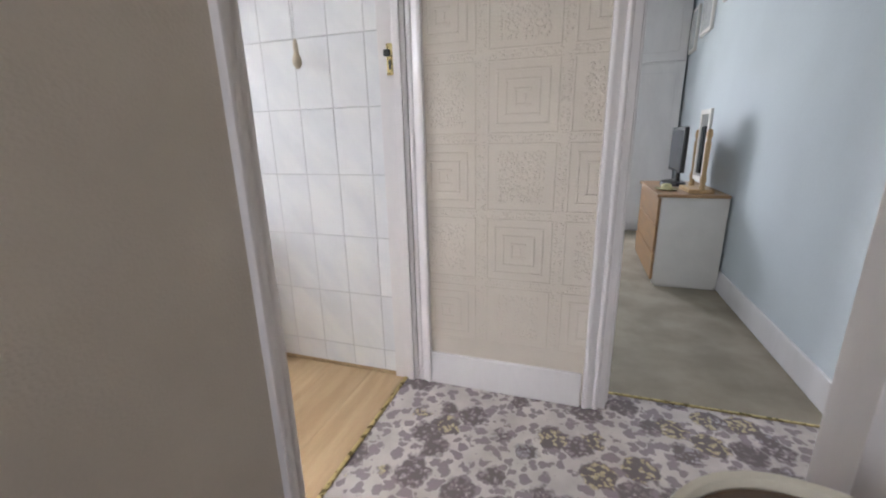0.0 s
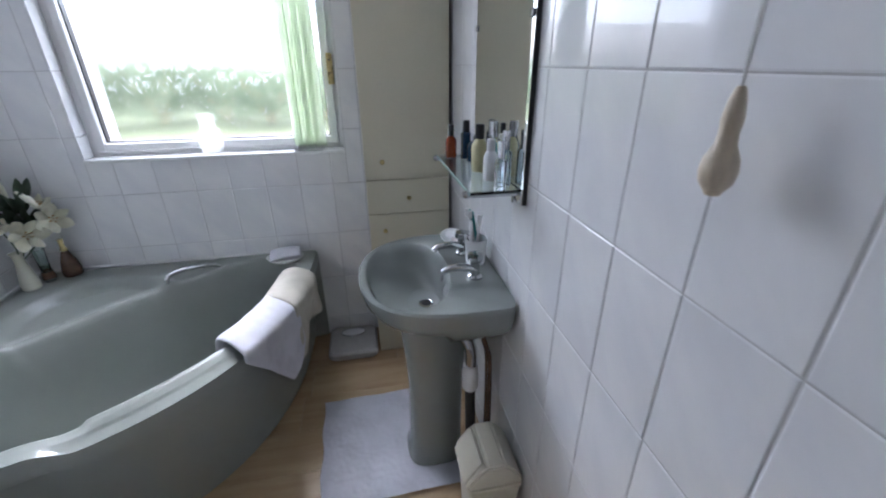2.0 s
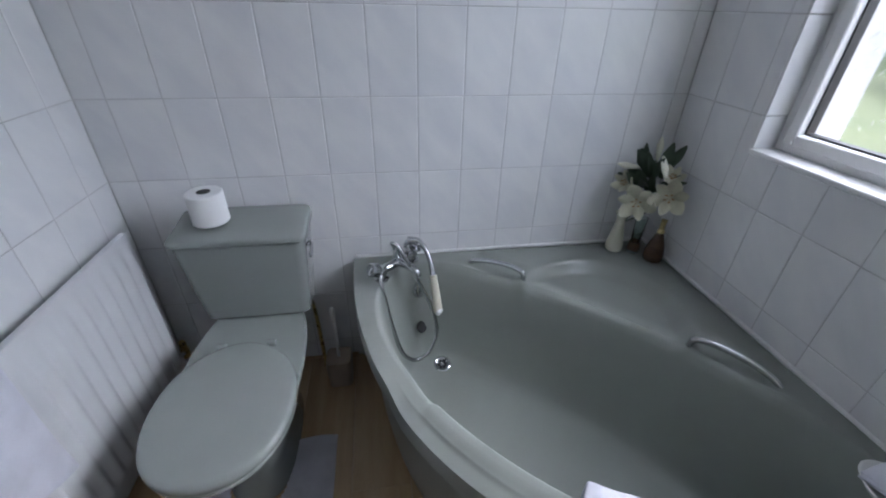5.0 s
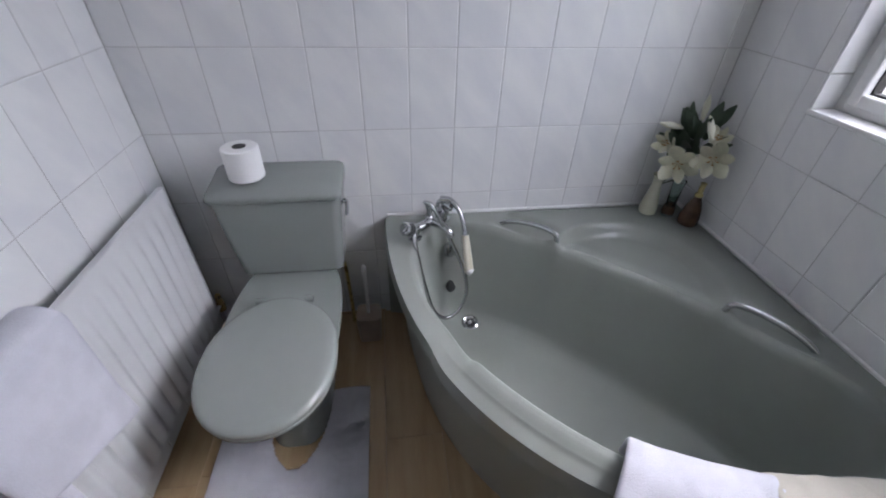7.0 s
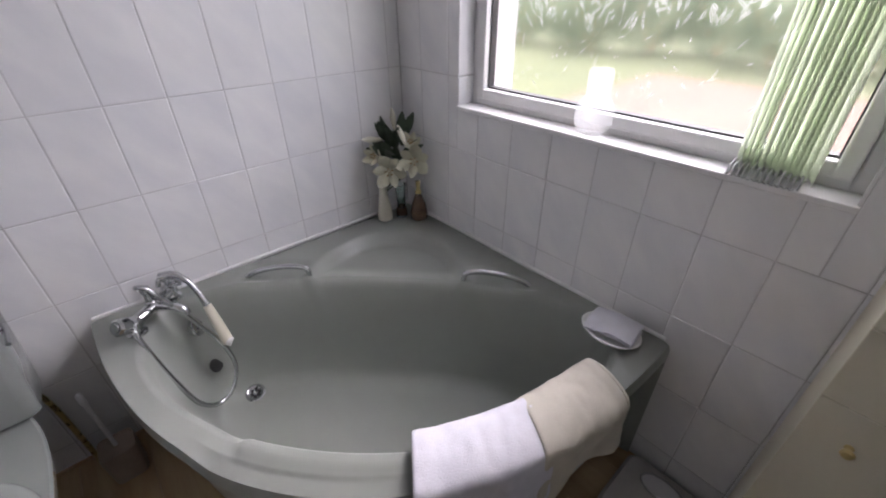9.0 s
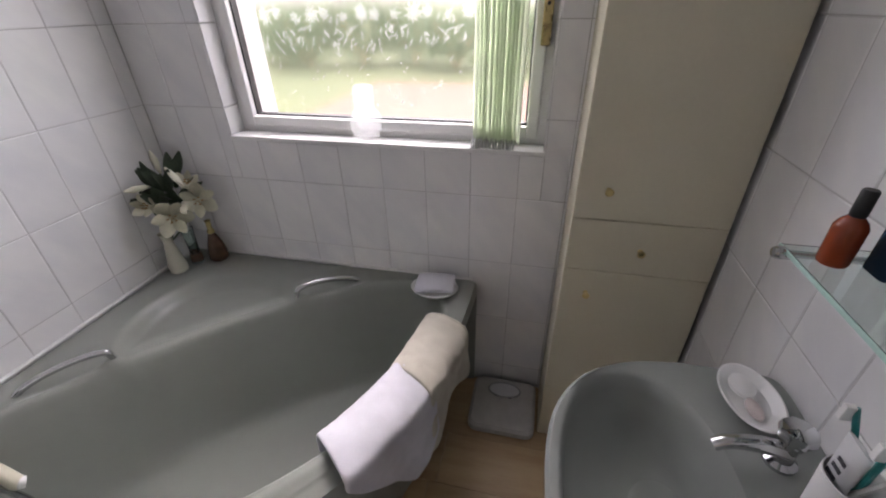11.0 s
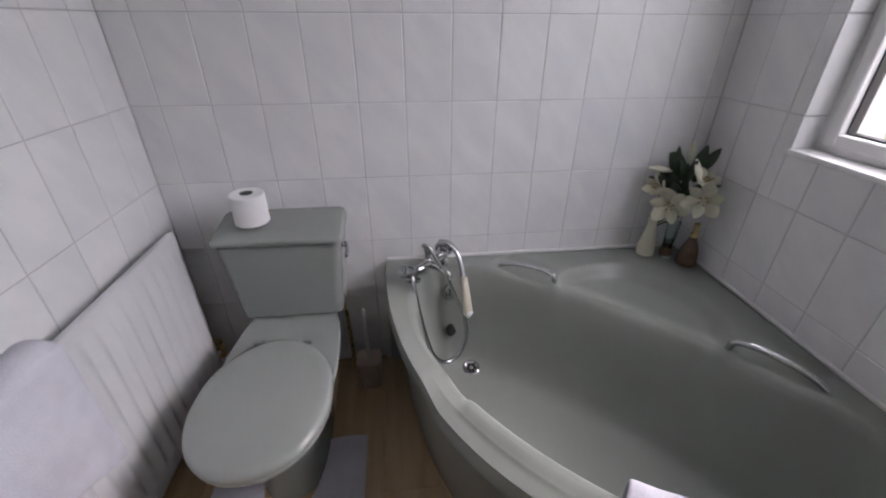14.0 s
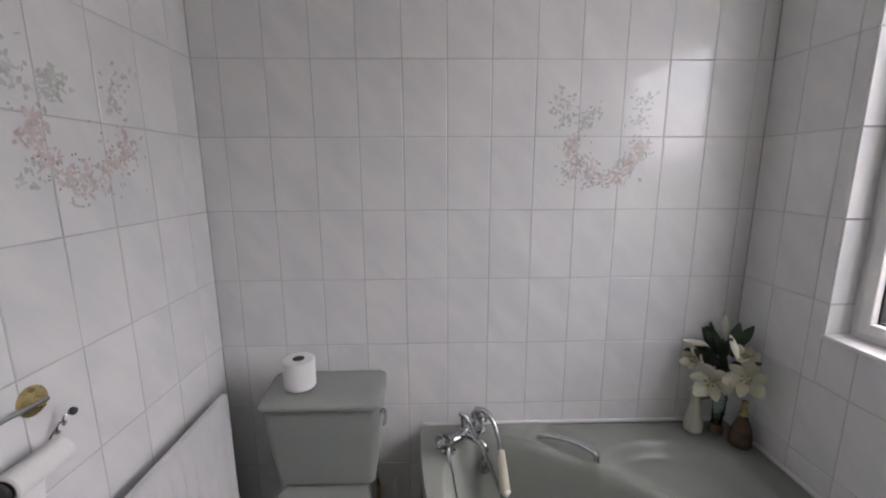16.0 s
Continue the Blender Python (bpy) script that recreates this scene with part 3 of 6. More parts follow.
def bath_shell():
    n = 320
    bm = bmesh.new()
    rings = []

    def ring(fn):
        rings.append([bm.verts.new(fn(2 * math.pi * i / n)) for i in range(n)])

    def between(f):
        def fn(p):
            (ou, ov), (iu, iv) = outline(p), opening(p, 0.022)
            u, v = ou + (iu - ou) * f, ov + (iv - ov) * f
            return XB + u, v, rim_z(u, v) - dipped(u, v, f)
        return fn

    def apron(inset, z):
        def fn(p):
            ou, ov = outline(p)
            r = math.hypot(ou, ov)
            front = 1.0 if ou > 0.03 and ov > 0.03 else 0.0
            k = 1 - inset * front / r
            return XB + ou * k, ov * k, z
        return fn

    ring(apron(0.075, 0.004))
    ring(apron(0.060, 0.10))
    ring(apron(0.048, 0.30))
    ring(apron(0.042, 0.440))
    ring(apron(0.020, 0.445))
    ring(apron(0.004, 0.452))

    def lip(inset, dz):
        def fn(p):
            ou, ov = outline(p)
            r = math.hypot(ou, ov)
            k = 1 - inset / r
            return XB + ou * k, ov * k, rim_z(ou, ov) - dipped(ou, ov, 0) + dz
        return fn

    ring(lip(0.000, -0.050))
    ring(lip(0.000, -0.022))
    ring(lip(0.005, -0.008))
    for k in range(30):
        ring(between(0.06 + 0.94 * k / 29))

    def bowl(grow, dz, floor_mix=0.0, zf=0.0):
        def fn(p):
            iu, iv = opening(p, max(grow, -0.09))
            if grow < -0.09:
                cu, cv = undiag(-0.015, 0.80)
                f = max(0.05, 1 + (grow + 0.09) * 2.4)
                iu, iv = cu + (iu - cu) * f, cv + (iv - cv) * f
            u0, v0 = opening(p, 0.022)
            return XB + iu, iv, (rim_z(u0, v0) - dipped(u0, v0, 1) + dz) * (1 - floor_mix) + zf * floor_mix
        return fn

    ring(bowl(0.012, -0.004))
    ring(bowl(0.004, -0.014))
    ring(bowl(-0.004, -0.035))
    for grow, z in ((-0.020, 0.40), (-0.040, 0.30), (-0.060, 0.20), (-0.080, 0.145), (-0.105, 0.120), (-0.15, 0.108), (-0.21, 0.104), (-0.28, 0.102)):
        ring(bowl(grow, 0, 1.0, z))
    for p, q in zip(rings, rings[1:]):
        for i in range(n):
            bm.faces.new((p[i], p[(i + 1) % n], q[(i + 1) % n], q[i]))
    bm.faces.new(rings[-1])
    return bm


def on_bath(a, d, z):
    u, v = undiag(a, d)
    return Vector((XB + u, v, z))


bath = thing("corner_bath", (0.5, 0.5, 0), "grey-green acrylic corner bath with a bowed front", "bath")
part("shell", bath_shell(), SUITE, bath, smooth=True)


def sealant():
    bm = bmesh.new()
    tube([(XB + 0.002, 0.003, RIM + 0.002), (XB + 1.20, 0.003, RIM + 0.002)], 0.0065, 8, bm=bm)
    tube([(XB + 0.003, 0.003, RIM + 0.002), (XB + 0.003, 1.19, RIM + 0.002)], 0.0065, 8, bm=bm)
    return bm


part("sealant", sealant(), UPVC, bath, "white silicone bead", smooth=True)
for s in (1, -1):
    p = [on_bath(s * 0.492, 0.596, 0.500), on_bath(s * 0.470, 0.592, 0.515), on_bath(s * 0.420, 0.586, 0.531), on_bath(s * 0.350, 0.581, 0.541), on_bath(s * 0.295, 0.582, 0.541), on_bath(s * 0.272, 0.584, 0.528), on_bath(s * 0.265, 0.585, 0.470)]
    h = part("grab_handle", tube(p, 0.0095, 12), CHROME, bath, "curved chrome grab handle", smooth=True)
waste = part("waste", lathe([(0.034, 0), (0.034, 0.004), (0.028, 0.006), (0.022, 0.003), (0.0, 0.003)], (0.905, 0.214, 0.112), 24, (0.08, 0.30, 1)), CHROME, bath, "chrome waste", smooth=True)
# Dark discs on the chrome; the holes' inner shade is put into their colour.
wb = bmesh.new()
for k in range(6):
    a = k * math.pi / 3
    lathe([(0.0062, 0), (0.0062, 0.0012)], Vector((0.9053, 0.2150, 0.1153)) + Vector((0.013 * math.cos(a), 0.013 * math.sin(a), -0.001 * math.cos(a) - 0.0039 * math.sin(a))), 8, (0.08, 0.30, 1), bm=wb)
part("waste_hole_disc", wb, DARK, waste)
END = radians(-47.5)
IN = Vector((-math.cos(END), -math.sin(END), 0.22))
ou, ow = opening(END + radians(-1.5), -0.020)
ocov = part("overflow", lathe([(0.032, -0.006), (0.031, 0.008), (0.022, 0.013), (0.0, 0.012)], (XB + ou, ow, 0.410), 20, IN), CHROME, bath, "chrome overflow cover", smooth=True)
# Overflow holes likewise: raised dark discs coloured like the shade within.
oh = bmesh.new()
for k in range(5):
    a = k * 1.2566
    up = Vector((0, 0, 1))
    sd = IN.normalized().cross(up)
    lathe([(0.0055, 0.0122), (0.0055, 0.0134)], Vector((XB + ou, ow, 0.410)) + 0.012 * (math.cos(a) * sd + math.sin(a) * up), 8, IN, bm=oh)
part("overflow_hole_disc", oh, DARK, ocov)
pu, pv = opening(END, -0.055)
part("plug", lathe([(0.022, -0.004), (0.026, 0.004), (0.021, 0.011), (0.0, 0.011)], (XB + pu, pv, 0.245), 20, IN + Vector((0, 0, 0.25))), DARK, bath, "black rubber plug", smooth=True)

# bath and shower mixer on the rim
tap = thing("bath_mixer", on_bath(0.665, 0.83, RIM), "chrome bath shower mixer with cradle and hose", "tap")


def at_tap(s, o, h):
    """s along the mixer, o towards the bowl, h above the rim."""
    along = Vector((-0.72, -0.694, 0))
    inward = Vector((-0.694, 0.72, 0))
    return on_bath(0.668, 0.815, RIM) + along * s + inward * o + Vector((0, 0, h))


for s in (-0.08, 0.08):
    leg = lathe([(0.026, 0), (0.026, 0.006), (0.017, 0.010), (0.016, 0.020), (0.022, 0.025), (0.022, 0.046), (0.016, 0.050)], at_tap(s, 0, 0), 18)
    part("pillar", leg, CHROME, tap, smooth=True)
    out = (at_tap(s * 2, -0.01, 0.05) - at_tap(s, 0, 0)).normalized()
    knob = lathe([(0.013, 0), (0.013, 0.010), (0.024, 0.014), (0.027, 0.020), (0.026, 0.044), (0.020, 0.050), (0.0, 0.051)], at_tap(s * 1.06, 0, 0.034), 8, out)
    part("tap_head", knob, CHROME, tap, "eight-sided chrome head", smooth=False)
    part("cap", lathe([(0.014, 0.0512), (0.013, 0.055), (0.0, 0.056)], at_tap(s * 1.06, 0, 0.034), 16, out), CHROME, tap, smooth=True)
part("body", tube([at_tap(-0.085, 0, 0.034), at_tap(0, 0.008, 0.036), at_tap(0.085, 0, 0.034)], 0.017, 14), CHROME, tap, smooth=True)
part("spout", tube([at_tap(0, 0.005, 0.034), at_tap(0, 0.05, 0.036), at_tap(0, 0.088, 0.028), at_tap(0, 0.098, 0.008)], 0.013, 14, radii=[0.019, 0.016, 0.014, 0.015]), CHROME, tap, smooth=True)
part("diverter", lathe([(0.016, 0), (0.018, 0.006), (0.012, 0.012), (0.011, 0.040), (0.015, 0.044), (0.013, 0.058), (0, 0.060)], at_tap(0, 0, 0.044), 16), CHROME, tap, smooth=True)
part("cradle", tube([at_tap(0.058, -0.012, 0.060), at_tap(0.066, -0.010, 0.080), at_tap(0.082, -0.002, 0.084), at_tap(0.094, 0.008, 0.078)], 0.007, 10), CHROME, tap, smooth=True)
grip = part("handset", tube([at_tap(0.076, -0.006, 0.084), at_tap(0.086, 0.028, 0.090), at_tap(0.086, 0.066, 0.066), at_tap(0.078, 0.095, 0.025), at_tap(0.069, 0.115, -0.015)], 0.010, 12, radii=[0.017, 0.011, 0.009, 0.009, 0.012]), CHROME, tap, smooth=True)
part("grip", tube([at_tap(0.069, 0.115, -0.015), at_tap(0.062, 0.128, -0.055), at_tap(0.053, 0.144, -0.100), at_tap(0.044, 0.158, -0.140), at_tap(0.040, 0.164, -0.152)], 0.013, 14, radii=[0.0125, 0.015, 0.0165, 0.018, 0.013]), CREAM_PLASTIC, grip, "cream plastic shower grip", smooth=True)
part("spray_end", lathe([(0.013, 0), (0.0155, 0.004), (0.014, 0.016), (0.0, 0.017)], at_tap(0.040, 0.160, -0.140), 16, (-0.55, 0.45, -0.35)), UPVC, grip, "white end of the shower grip", smooth=True)
hose = [at_tap(0.020, -0.010, 0.086), at_tap(-0.008, -0.012, 0.104), at_tap(-0.026, 0.006, 0.122), at_tap(-0.022, 0.030, 0.116), at_tap(-0.010, 0.062, 0.060), at_tap(0.016, 0.100, -0.040), at_tap(0.036, 0.140, -0.15), at_tap(0.025, 0.168, -0.235), at_tap(-0.025, 0.170, -0.295), at_tap(-0.080, 0.152, -0.305), at_tap(-0.120, 0.125, -0.255), at_tap(-0.128, 0.090, -0.15), at_tap(-0.122, 0.050, -0.03), at_tap(-0.108, 0.024, 0.028), at_tap(-0.085, 0.010, 0.034)]
hb = tube(hose, 0.0075, 10, steps=26)
part("hose", hb, CHROME, tap, "ribbed chrome hose", smooth=True)


# towels over the rim
def draped(name, th0, th1, mat, label, seed, inside, hem, puff):
    """A folded cloth over the bath's rim; hem: (share along, drop outside) pairs."""
    bm = bmesh.new()
    rows, cols = 40, 30
    ph = random.Random(seed).random() * 6
    over = 0.135

    def drop(f):
        for (f0, d0), (f1, d1) in zip(hem, hem[1:]):
            if f <= f1:
                return d0 + (d1 - d0) * (f - f0) / (f1 - f0)
        return hem[-1][1]

    grid = []
    for i in range(cols):
        f = i / (cols - 1)
        th = radians(th0 + (th1 - th0) * f)
        r0 = outer_r(th)
        roll = puff * (1 - 0.45 * abs(2 * f - 1) ** 3)
        col = []
        ins = inside * (1 + 0.35 * math.sin(3.1 * f + ph))
        total = ins + over + drop(f)
        for j in range(rows):
            q = j / (rows - 1) * total - ins
            crease = 0.009 * noise.noise(Vector((f * 4, q * 11, seed))) + 0.0035 * noise.noise(Vector((f * 13, q * 30, seed + 4)))
            if q < 0:
                r, z = r0 - 0.112 - 0.25 * roll + 0.22 * q + crease, RIM + roll * 0.35 + q * 0.93
            elif q < over:
                e = q / over
                r, z = r0 - 0.112 - 0.25 * roll + (0.124 + 0.75 * roll) * e, RIM + roll * 0.35 + (0.012 + roll) * math.sin(math.pi * e) ** 0.7 - 0.016 * e + crease
            else:
                h = q - over
                r, z = r0 + 0.012 + 0.5 * roll + 0.010 * math.sin(7 * f + ph) * min(1, h * 7) - 0.04 * h + crease, RIM + roll * 0.35 - 0.016 - h
            sway = 0.10 * max(0.0, q - over) * (f - 0.45) / r0
            col.append(bm.verts.new((XB + r * math.cos(th + sway), r * math.sin(th + sway), z)))
        grid.append(col)
    for a, b in zip(grid, grid[1:]):
        for j in range(rows - 1):
            bm.faces.new((a[j], a[j + 1], b[j + 1], b[j]))
    edge = [v.co.copy() for v in grid[-2][8:]]
    mid = radians((th0 + th1) / 2)
    t = thing(name, (XB + 1.25 * math.cos(mid), 1.25 * math.sin(mid), 0.3), label, "towel", "bath towels")
    ob = part("cloth", bm, mat, t, smooth=True)
    thick = ob.modifiers.new("thick", "SOLIDIFY")
    thick.thickness, thick.offset = 0.016, 0.0
    sub = ob.modifiers.new("soft", "SUBSURF")
    sub.levels = sub.render_levels = 1
    part("hem", tube([p + Vector((0.003, 0.003, 0.007)) for p in edge], 0.0042, 6, steps=2), mat, t, "stitched hem band", smooth=True)
    return t


draped("hand_towel", 53.0, 67.0, TOWEL, "white folded hand towel over the bath rim", 3, 0.060, ((0, 0.03), (0.30, 0.14), (0.66, 0.30), (0.80, 0.265), (1.0, 0.150)), 0.012)
draped("hand_towel", 65.8, 78.0, TOWEL_CREAM, "cream folded towel over the bath rim", 8, 0.075, ((0, 0.24), (0.30, 0.25), (0.40, 0.15), (1.0, 0.19)), 0.020)

# soap dish with a folded flannel
dish = thing("soap_dish", (0.115, 1.075, RIM), "white oval soap dish with a folded flannel", "soap dish")
part("dish", loft([oval(0.115, 1.075, RIM, 0.040, 0.055), oval(0.115, 1.075, RIM + 0.006, 0.052, 0.07), oval(0.115, 1.075, RIM + 0.022, 0.064, 0.085), oval(0.115, 1.075, RIM + 0.024, 0.060, 0.081), oval(0.115, 1.075, RIM + 0.010, 0.046, 0.062)]), UPVC, dish, smooth=True)
fl = bmesh.new()
for k, (r, dz) in enumerate(((6, 0.020), (11, 0.029), (3, 0.037))):
    b = box(-0.043, 0.043, -0.068, 0.068, 0, 0.007, 0.003)
    bmesh.ops.subdivide_edges(b, edges=b.edges[:], cuts=2, use_grid_fill=True)
    for v in b.verts:
        v.co.z += 0.006 * math.sin(v.co.x * 40 + k) + 0.005 * math.cos(v.co.y * 35)
    bmesh.ops.transform(b, matrix=pose(0.113, 1.078, RIM + dz, 4, 5, r), verts=b.verts)
    join(fl, b)
flannel = part("flannel", fl, TOWEL, None, "", smooth=True)
tagged(flannel, "white folded flannel lying on the soap dish", "flannel")

# ---- vases with lilies in the bath's corner ----
VZ = RIM + 0.001
vase1 = thing("vase", (0.190, 0.070, VZ), "slim cream ceramic trumpet vase", "vase", "corner vases")
part("body", lathe([(0.026, 0), (0.032, 0.006), (0.033, 0.03), (0.022, 0.09), (0.016, 0.13), (0.019, 0.155), (0.025, 0.165), (0.021, 0.163), (0.012, 0.13), (0.0, 0.125)], (0.190, 0.070, VZ), 24), CREAM_VASE, vase1, smooth=True)
vase2 = thing("vase", (0.120, 0.095, VZ), "small grey glass vase with brown band", "vase", "corner vases")
part("body", lathe([(0.022, 0), (0.025, 0.01), (0.018, 0.06), (0.021, 0.13), (0.024, 0.15), (0.020, 0.148), (0.015, 0.06), (0.0, 0.02)], (0.120, 0.095, VZ), 20), GREENISH, vase2, smooth=True)
part("band", lathe([(0.0245, 0.012), (0.0235, 0.03), (0.021, 0.045)], (0.120, 0.095, VZ), 20), BROWN_GLASS, vase2, smooth=True)
bottle = thing("bottle", (0.076, 0.160, VZ), "brown tapering bottle with a gold neck", "bottle", "corner vases")
part("body", lathe([(0.032, 0), (0.036, 0.006), (0.036, 0.030), (0.030, 0.065), (0.019, 0.098), (0.012, 0.118)], (0.076, 0.160, VZ), 20), BROWN_GLASS, bottle, smooth=True)
part("neck", lathe([(0.012, 0.116), (0.015, 0.120), (0.014, 0.128), (0.010, 0.132), (0.010, 0.165), (0.012, 0.170)], (0.076, 0.160, VZ), 16), BRASS, bottle, "gold neck", smooth=True)

bouquet = thing("lilies", (0.18, 0.07, VZ + 0.13), "artificial cream lilies with dark green leaves", "flowers")


def petal(o, d, side, ln, wd, curl):
    bm = bmesh.new()
    d, side = Vector(d).normalized(), Vector(side).normalized()
    up = side.cross(d).normalized()
    rows = []
    for i in range(9):
        t = i / 8
        w = wd * (math.sin(math.pi * (t * 0.92 + 0.06)) ** 0.8) + 0.0006
        c = Vector(o) + d * ln * t + up * (curl * t * t)
        rows.append([bm.verts.new(c + side * w * k + up * (0.25 * w * abs(k))) for k in (-1, -0.5, 0, 0.5, 1)])
    for a, b in zip(rows, rows[1:]):
        for k in range(4):
            bm.faces.new((a[k], a[k + 1], b[k + 1], b[k]))
    bmesh.ops.solidify(bm, geom=bm.faces[:], thickness=0.0008)
    return bm


def lily(o, axis, size, seed):
    axis = Vector(axis).normalized()
    s = axis.cross(Vector((0.2, 0.1, 1))).normalized()
    u = s.cross(axis)
    o = Vector(o)
    tubeb = part("flower", tube([o - axis * 0.03, o, o + axis * 0.012], 0.008, 8, radii=[0.003, 0.007, 0.010]), PETAL, bouquet, smooth=True)
    for k in range(6):
        a = k * math.pi / 3 + seed
        out = (math.cos(a) * s + math.sin(a) * u)
        side = axis.cross(out)
        part("petal", petal(o + axis * 0.006, out + axis * 0.55, side, size * (1.0 if k % 2 else 0.92), size * (0.29 if k % 2 else 0.21), -0.018), PETAL, tubeb, smooth=True)
    st = bmesh.new()
    for k in range(5):
        a = k * 1.256 + seed
        e = o + axis * size * 0.55 + (math.cos(a) * s + math.sin(a) * u) * size * 0.16
        tube([o, e], 0.0009, 4, bm=st, steps=2)
        tube([e - s * 0.004, e + s * 0.004], 0.0018, 5, bm=st, steps=2)
    part("stamen", st, STAMEN, tubeb, smooth=True)


lily((0.180, 0.120, 0.750), (0.62, 0.76, 0.20), 0.088, 0.2)
lily((0.098, 0.175, 0.785), (0.66, 0.70, 0.25), 0.086, 0.75)
lily((0.200, 0.062, 0.795), (0.80, 0.45, 0.42), 0.058, 0.4)
lily((0.095, 0.150, 0.840), (0.40, 0.55, 0.70), 0.054, 0.1)
for o, d in (((0.190, 0.065, 0.862), (0.88, -0.10, 0.16)), ((0.135, 0.135, 0.905), (0.10, 0.50, -0.42)), ((0.105, 0.060, 0.90), (0.05, -0.05, 0.95))):
    o, d = Vector(o), Vector(d).normalized()
    part("bud", tube([o - d * 0.02, o, o + d * 0.035, o + d * 0.068], 0.01, 10, radii=[0.003, 0.009, 0.012, 0.002]), PETAL, bouquet, smooth=True)
rl = random.Random(4)
for k in range(24):
    f = k / 23
    a = -0.45 + 2.5 * f + rl.uniform(-0.2, 0.2)
    el = (0.60, 1.25, 0.85, 1.05)[k % 4] + rl.uniform(-0.15, 0.15)
    d = Vector((math.cos(a) * math.cos(el), math.sin(a) * math.cos(el), math.sin(el)))
    o = Vector((0.115 + 0.03 * math.cos(a), 0.070 + 0.035 * math.sin(a), 0.745 + (0.10 if k % 4 in (1, 3) else 0.03) + rl.uniform(-0.02, 0.02)))
    view = Vector((0.62, 0.68, 0.35)) + Vector((rl.uniform(-0.5, 0.5), rl.uniform(-0.5, 0.5), rl.uniform(-0.3, 0.3)))
    sd = d.cross(view).normalized()
    part("leaf", petal(o, d, sd, rl.uniform(0.075, 0.110), rl.uniform(0.013, 0.020), -0.012), LEAF, bouquet, smooth=True)
sm = bmesh.new()
for o in ((0.175, 0.11, 0.74), (0.10, 0.16, 0.775), (0.195, 0.06, 0.79), (0.095, 0.145, 0.83), (0.105, 0.06, 0.89)):
    tube([(0.189, 0.071, VZ + 0.12), ((o[0] + 0.165) / 2, (o[1] + 0.08) / 2, 0.70), o], 0.0028, 6, bm=sm)
part("stem", sm, LEAF, bouquet, smooth=True)


# ---- toilet ----
TX = 1.552
toilet = thing("toilet", (TX, 0.4, 0), "grey-green close-coupled ceramic toilet with closed lid", "toilet")


def cistern_ring(z, w, y1, r):
    return rounded(TX - w, TX + w, 0.012, y1, z, r)


part("cistern", loft([cistern_ring(0.395, 0.160, 0.165, 0.03), cistern_ring(0.41, 0.172, 0.180, 0.03), cistern_ring(0.55, 0.186, 0.192, 0.03), cistern_ring(0.700, 0.197, 0.200, 0.03), cistern_ring(0.707, 0.192, 0.195, 0.03)]), CERAMIC, toilet, smooth=True)


def lid_ring(z, w, y1, r, fall):
    """A ring of the cistern's lid, falling towards the front."""
    return [(x, y, zz - fall * y / 0.21) for x, y, zz in cistern_ring(z, w, y1, r)]


part("cistern_lid", loft([lid_ring(0.7085, 0.199, 0.204, 0.020, 0), lid_ring(0.711, 0.204, 0.209, 0.022, 0), lid_ring(0.745, 0.205, 0.210, 0.022, 0.026), lid_ring(0.750, 0.203, 0.208, 0.022, 0.026), lid_ring(0.7525, 0.196, 0.201, 0.020, 0.024), lid_ring(0.753, 0.15, 0.16, 0.018, 0.020)]), CERAMIC, toilet, smooth=True)
lever = part("flush_lever", lathe([(0.016, 0), (0.016, 0.006), (0.009, 0.010), (0.009, 0.020)], (TX - 0.19, 0.150, 0.672), 16, (-1, 0.0, 0)), CHROME, toilet, "chrome flush lever", smooth=True)
part("arm", tube([(TX - 0.210, 0.150, 0.672), (TX - 0.214, 0.185, 0.668), (TX - 0.214, 0.215, 0.660)], 0.006, 10), CHROME, lever, smooth=True)


def pan_ring(z, ax, y0, y1, p=2.3):
    return oval(TX, (y0 + y1) / 2, z, ax, (y1 - y0) / 2, 44, p)


part("pan", loft([pan_ring(0.0, 0.105, 0.16, 0.60, 3), pan_ring(0.02, 0.105, 0.16, 0.60, 3), pan_ring(0.10, 0.095, 0.16, 0.57, 2.8), pan_ring(0.20, 0.105, 0.14, 0.60, 2.6), pan_ring(0.30, 0.150, 0.09, 0.71, 2.5), pan_ring(0.36, 0.172, 0.05, 0.765), pan_ring(0.392, 0.178, 0.03, 0.782), pan_ring(0.398, 0.172, 0.04, 0.776)]), CERAMIC, toilet, smooth=True)


def seat_ring(z, k):
    out = []
    for i in range(48):
        a = 2 * math.pi * i / 48
        c, s = math.cos(a), math.sin(a)
        w = 0.181 * (1.0 - 0.26 * max(0, -s) ** 1.5) * (1 if s > -0.75 else 0.98)
        out.append((TX + w * k * math.copysign(abs(c) ** 0.92, c), 0.575 + (0.222 if s > 0 else 0.235) * k * math.copysign(abs(s) ** (0.95 if s > 0 else 0.7), s), z))
    return out


part("seat", loft([seat_ring(0.399, 0.985), seat_ring(0.404, 1.0), seat_ring(0.412, 1.0), seat_ring(0.416, 0.985)]), CERAMIC, toilet, smooth=True)
part("lid", loft([seat_ring(0.417, 0.985), seat_ring(0.420, 1.006), seat_ring(0.427, 1.014), seat_ring(0.434, 1.006), seat_ring(0.440, 0.985), seat_ring(0.4435, 0.94), seat_ring(0.446, 0.82), seat_ring(0.447, 0.45)]), CERAMIC, toilet, smooth=True)
for s in (-0.075, 0.075):
    part("hinge", tube([(TX + s - 0.013, 0.338, 0.424), (TX + s + 0.013, 0.338, 0.424)], 0.011, 12), CERAMIC, toilet, smooth=True)
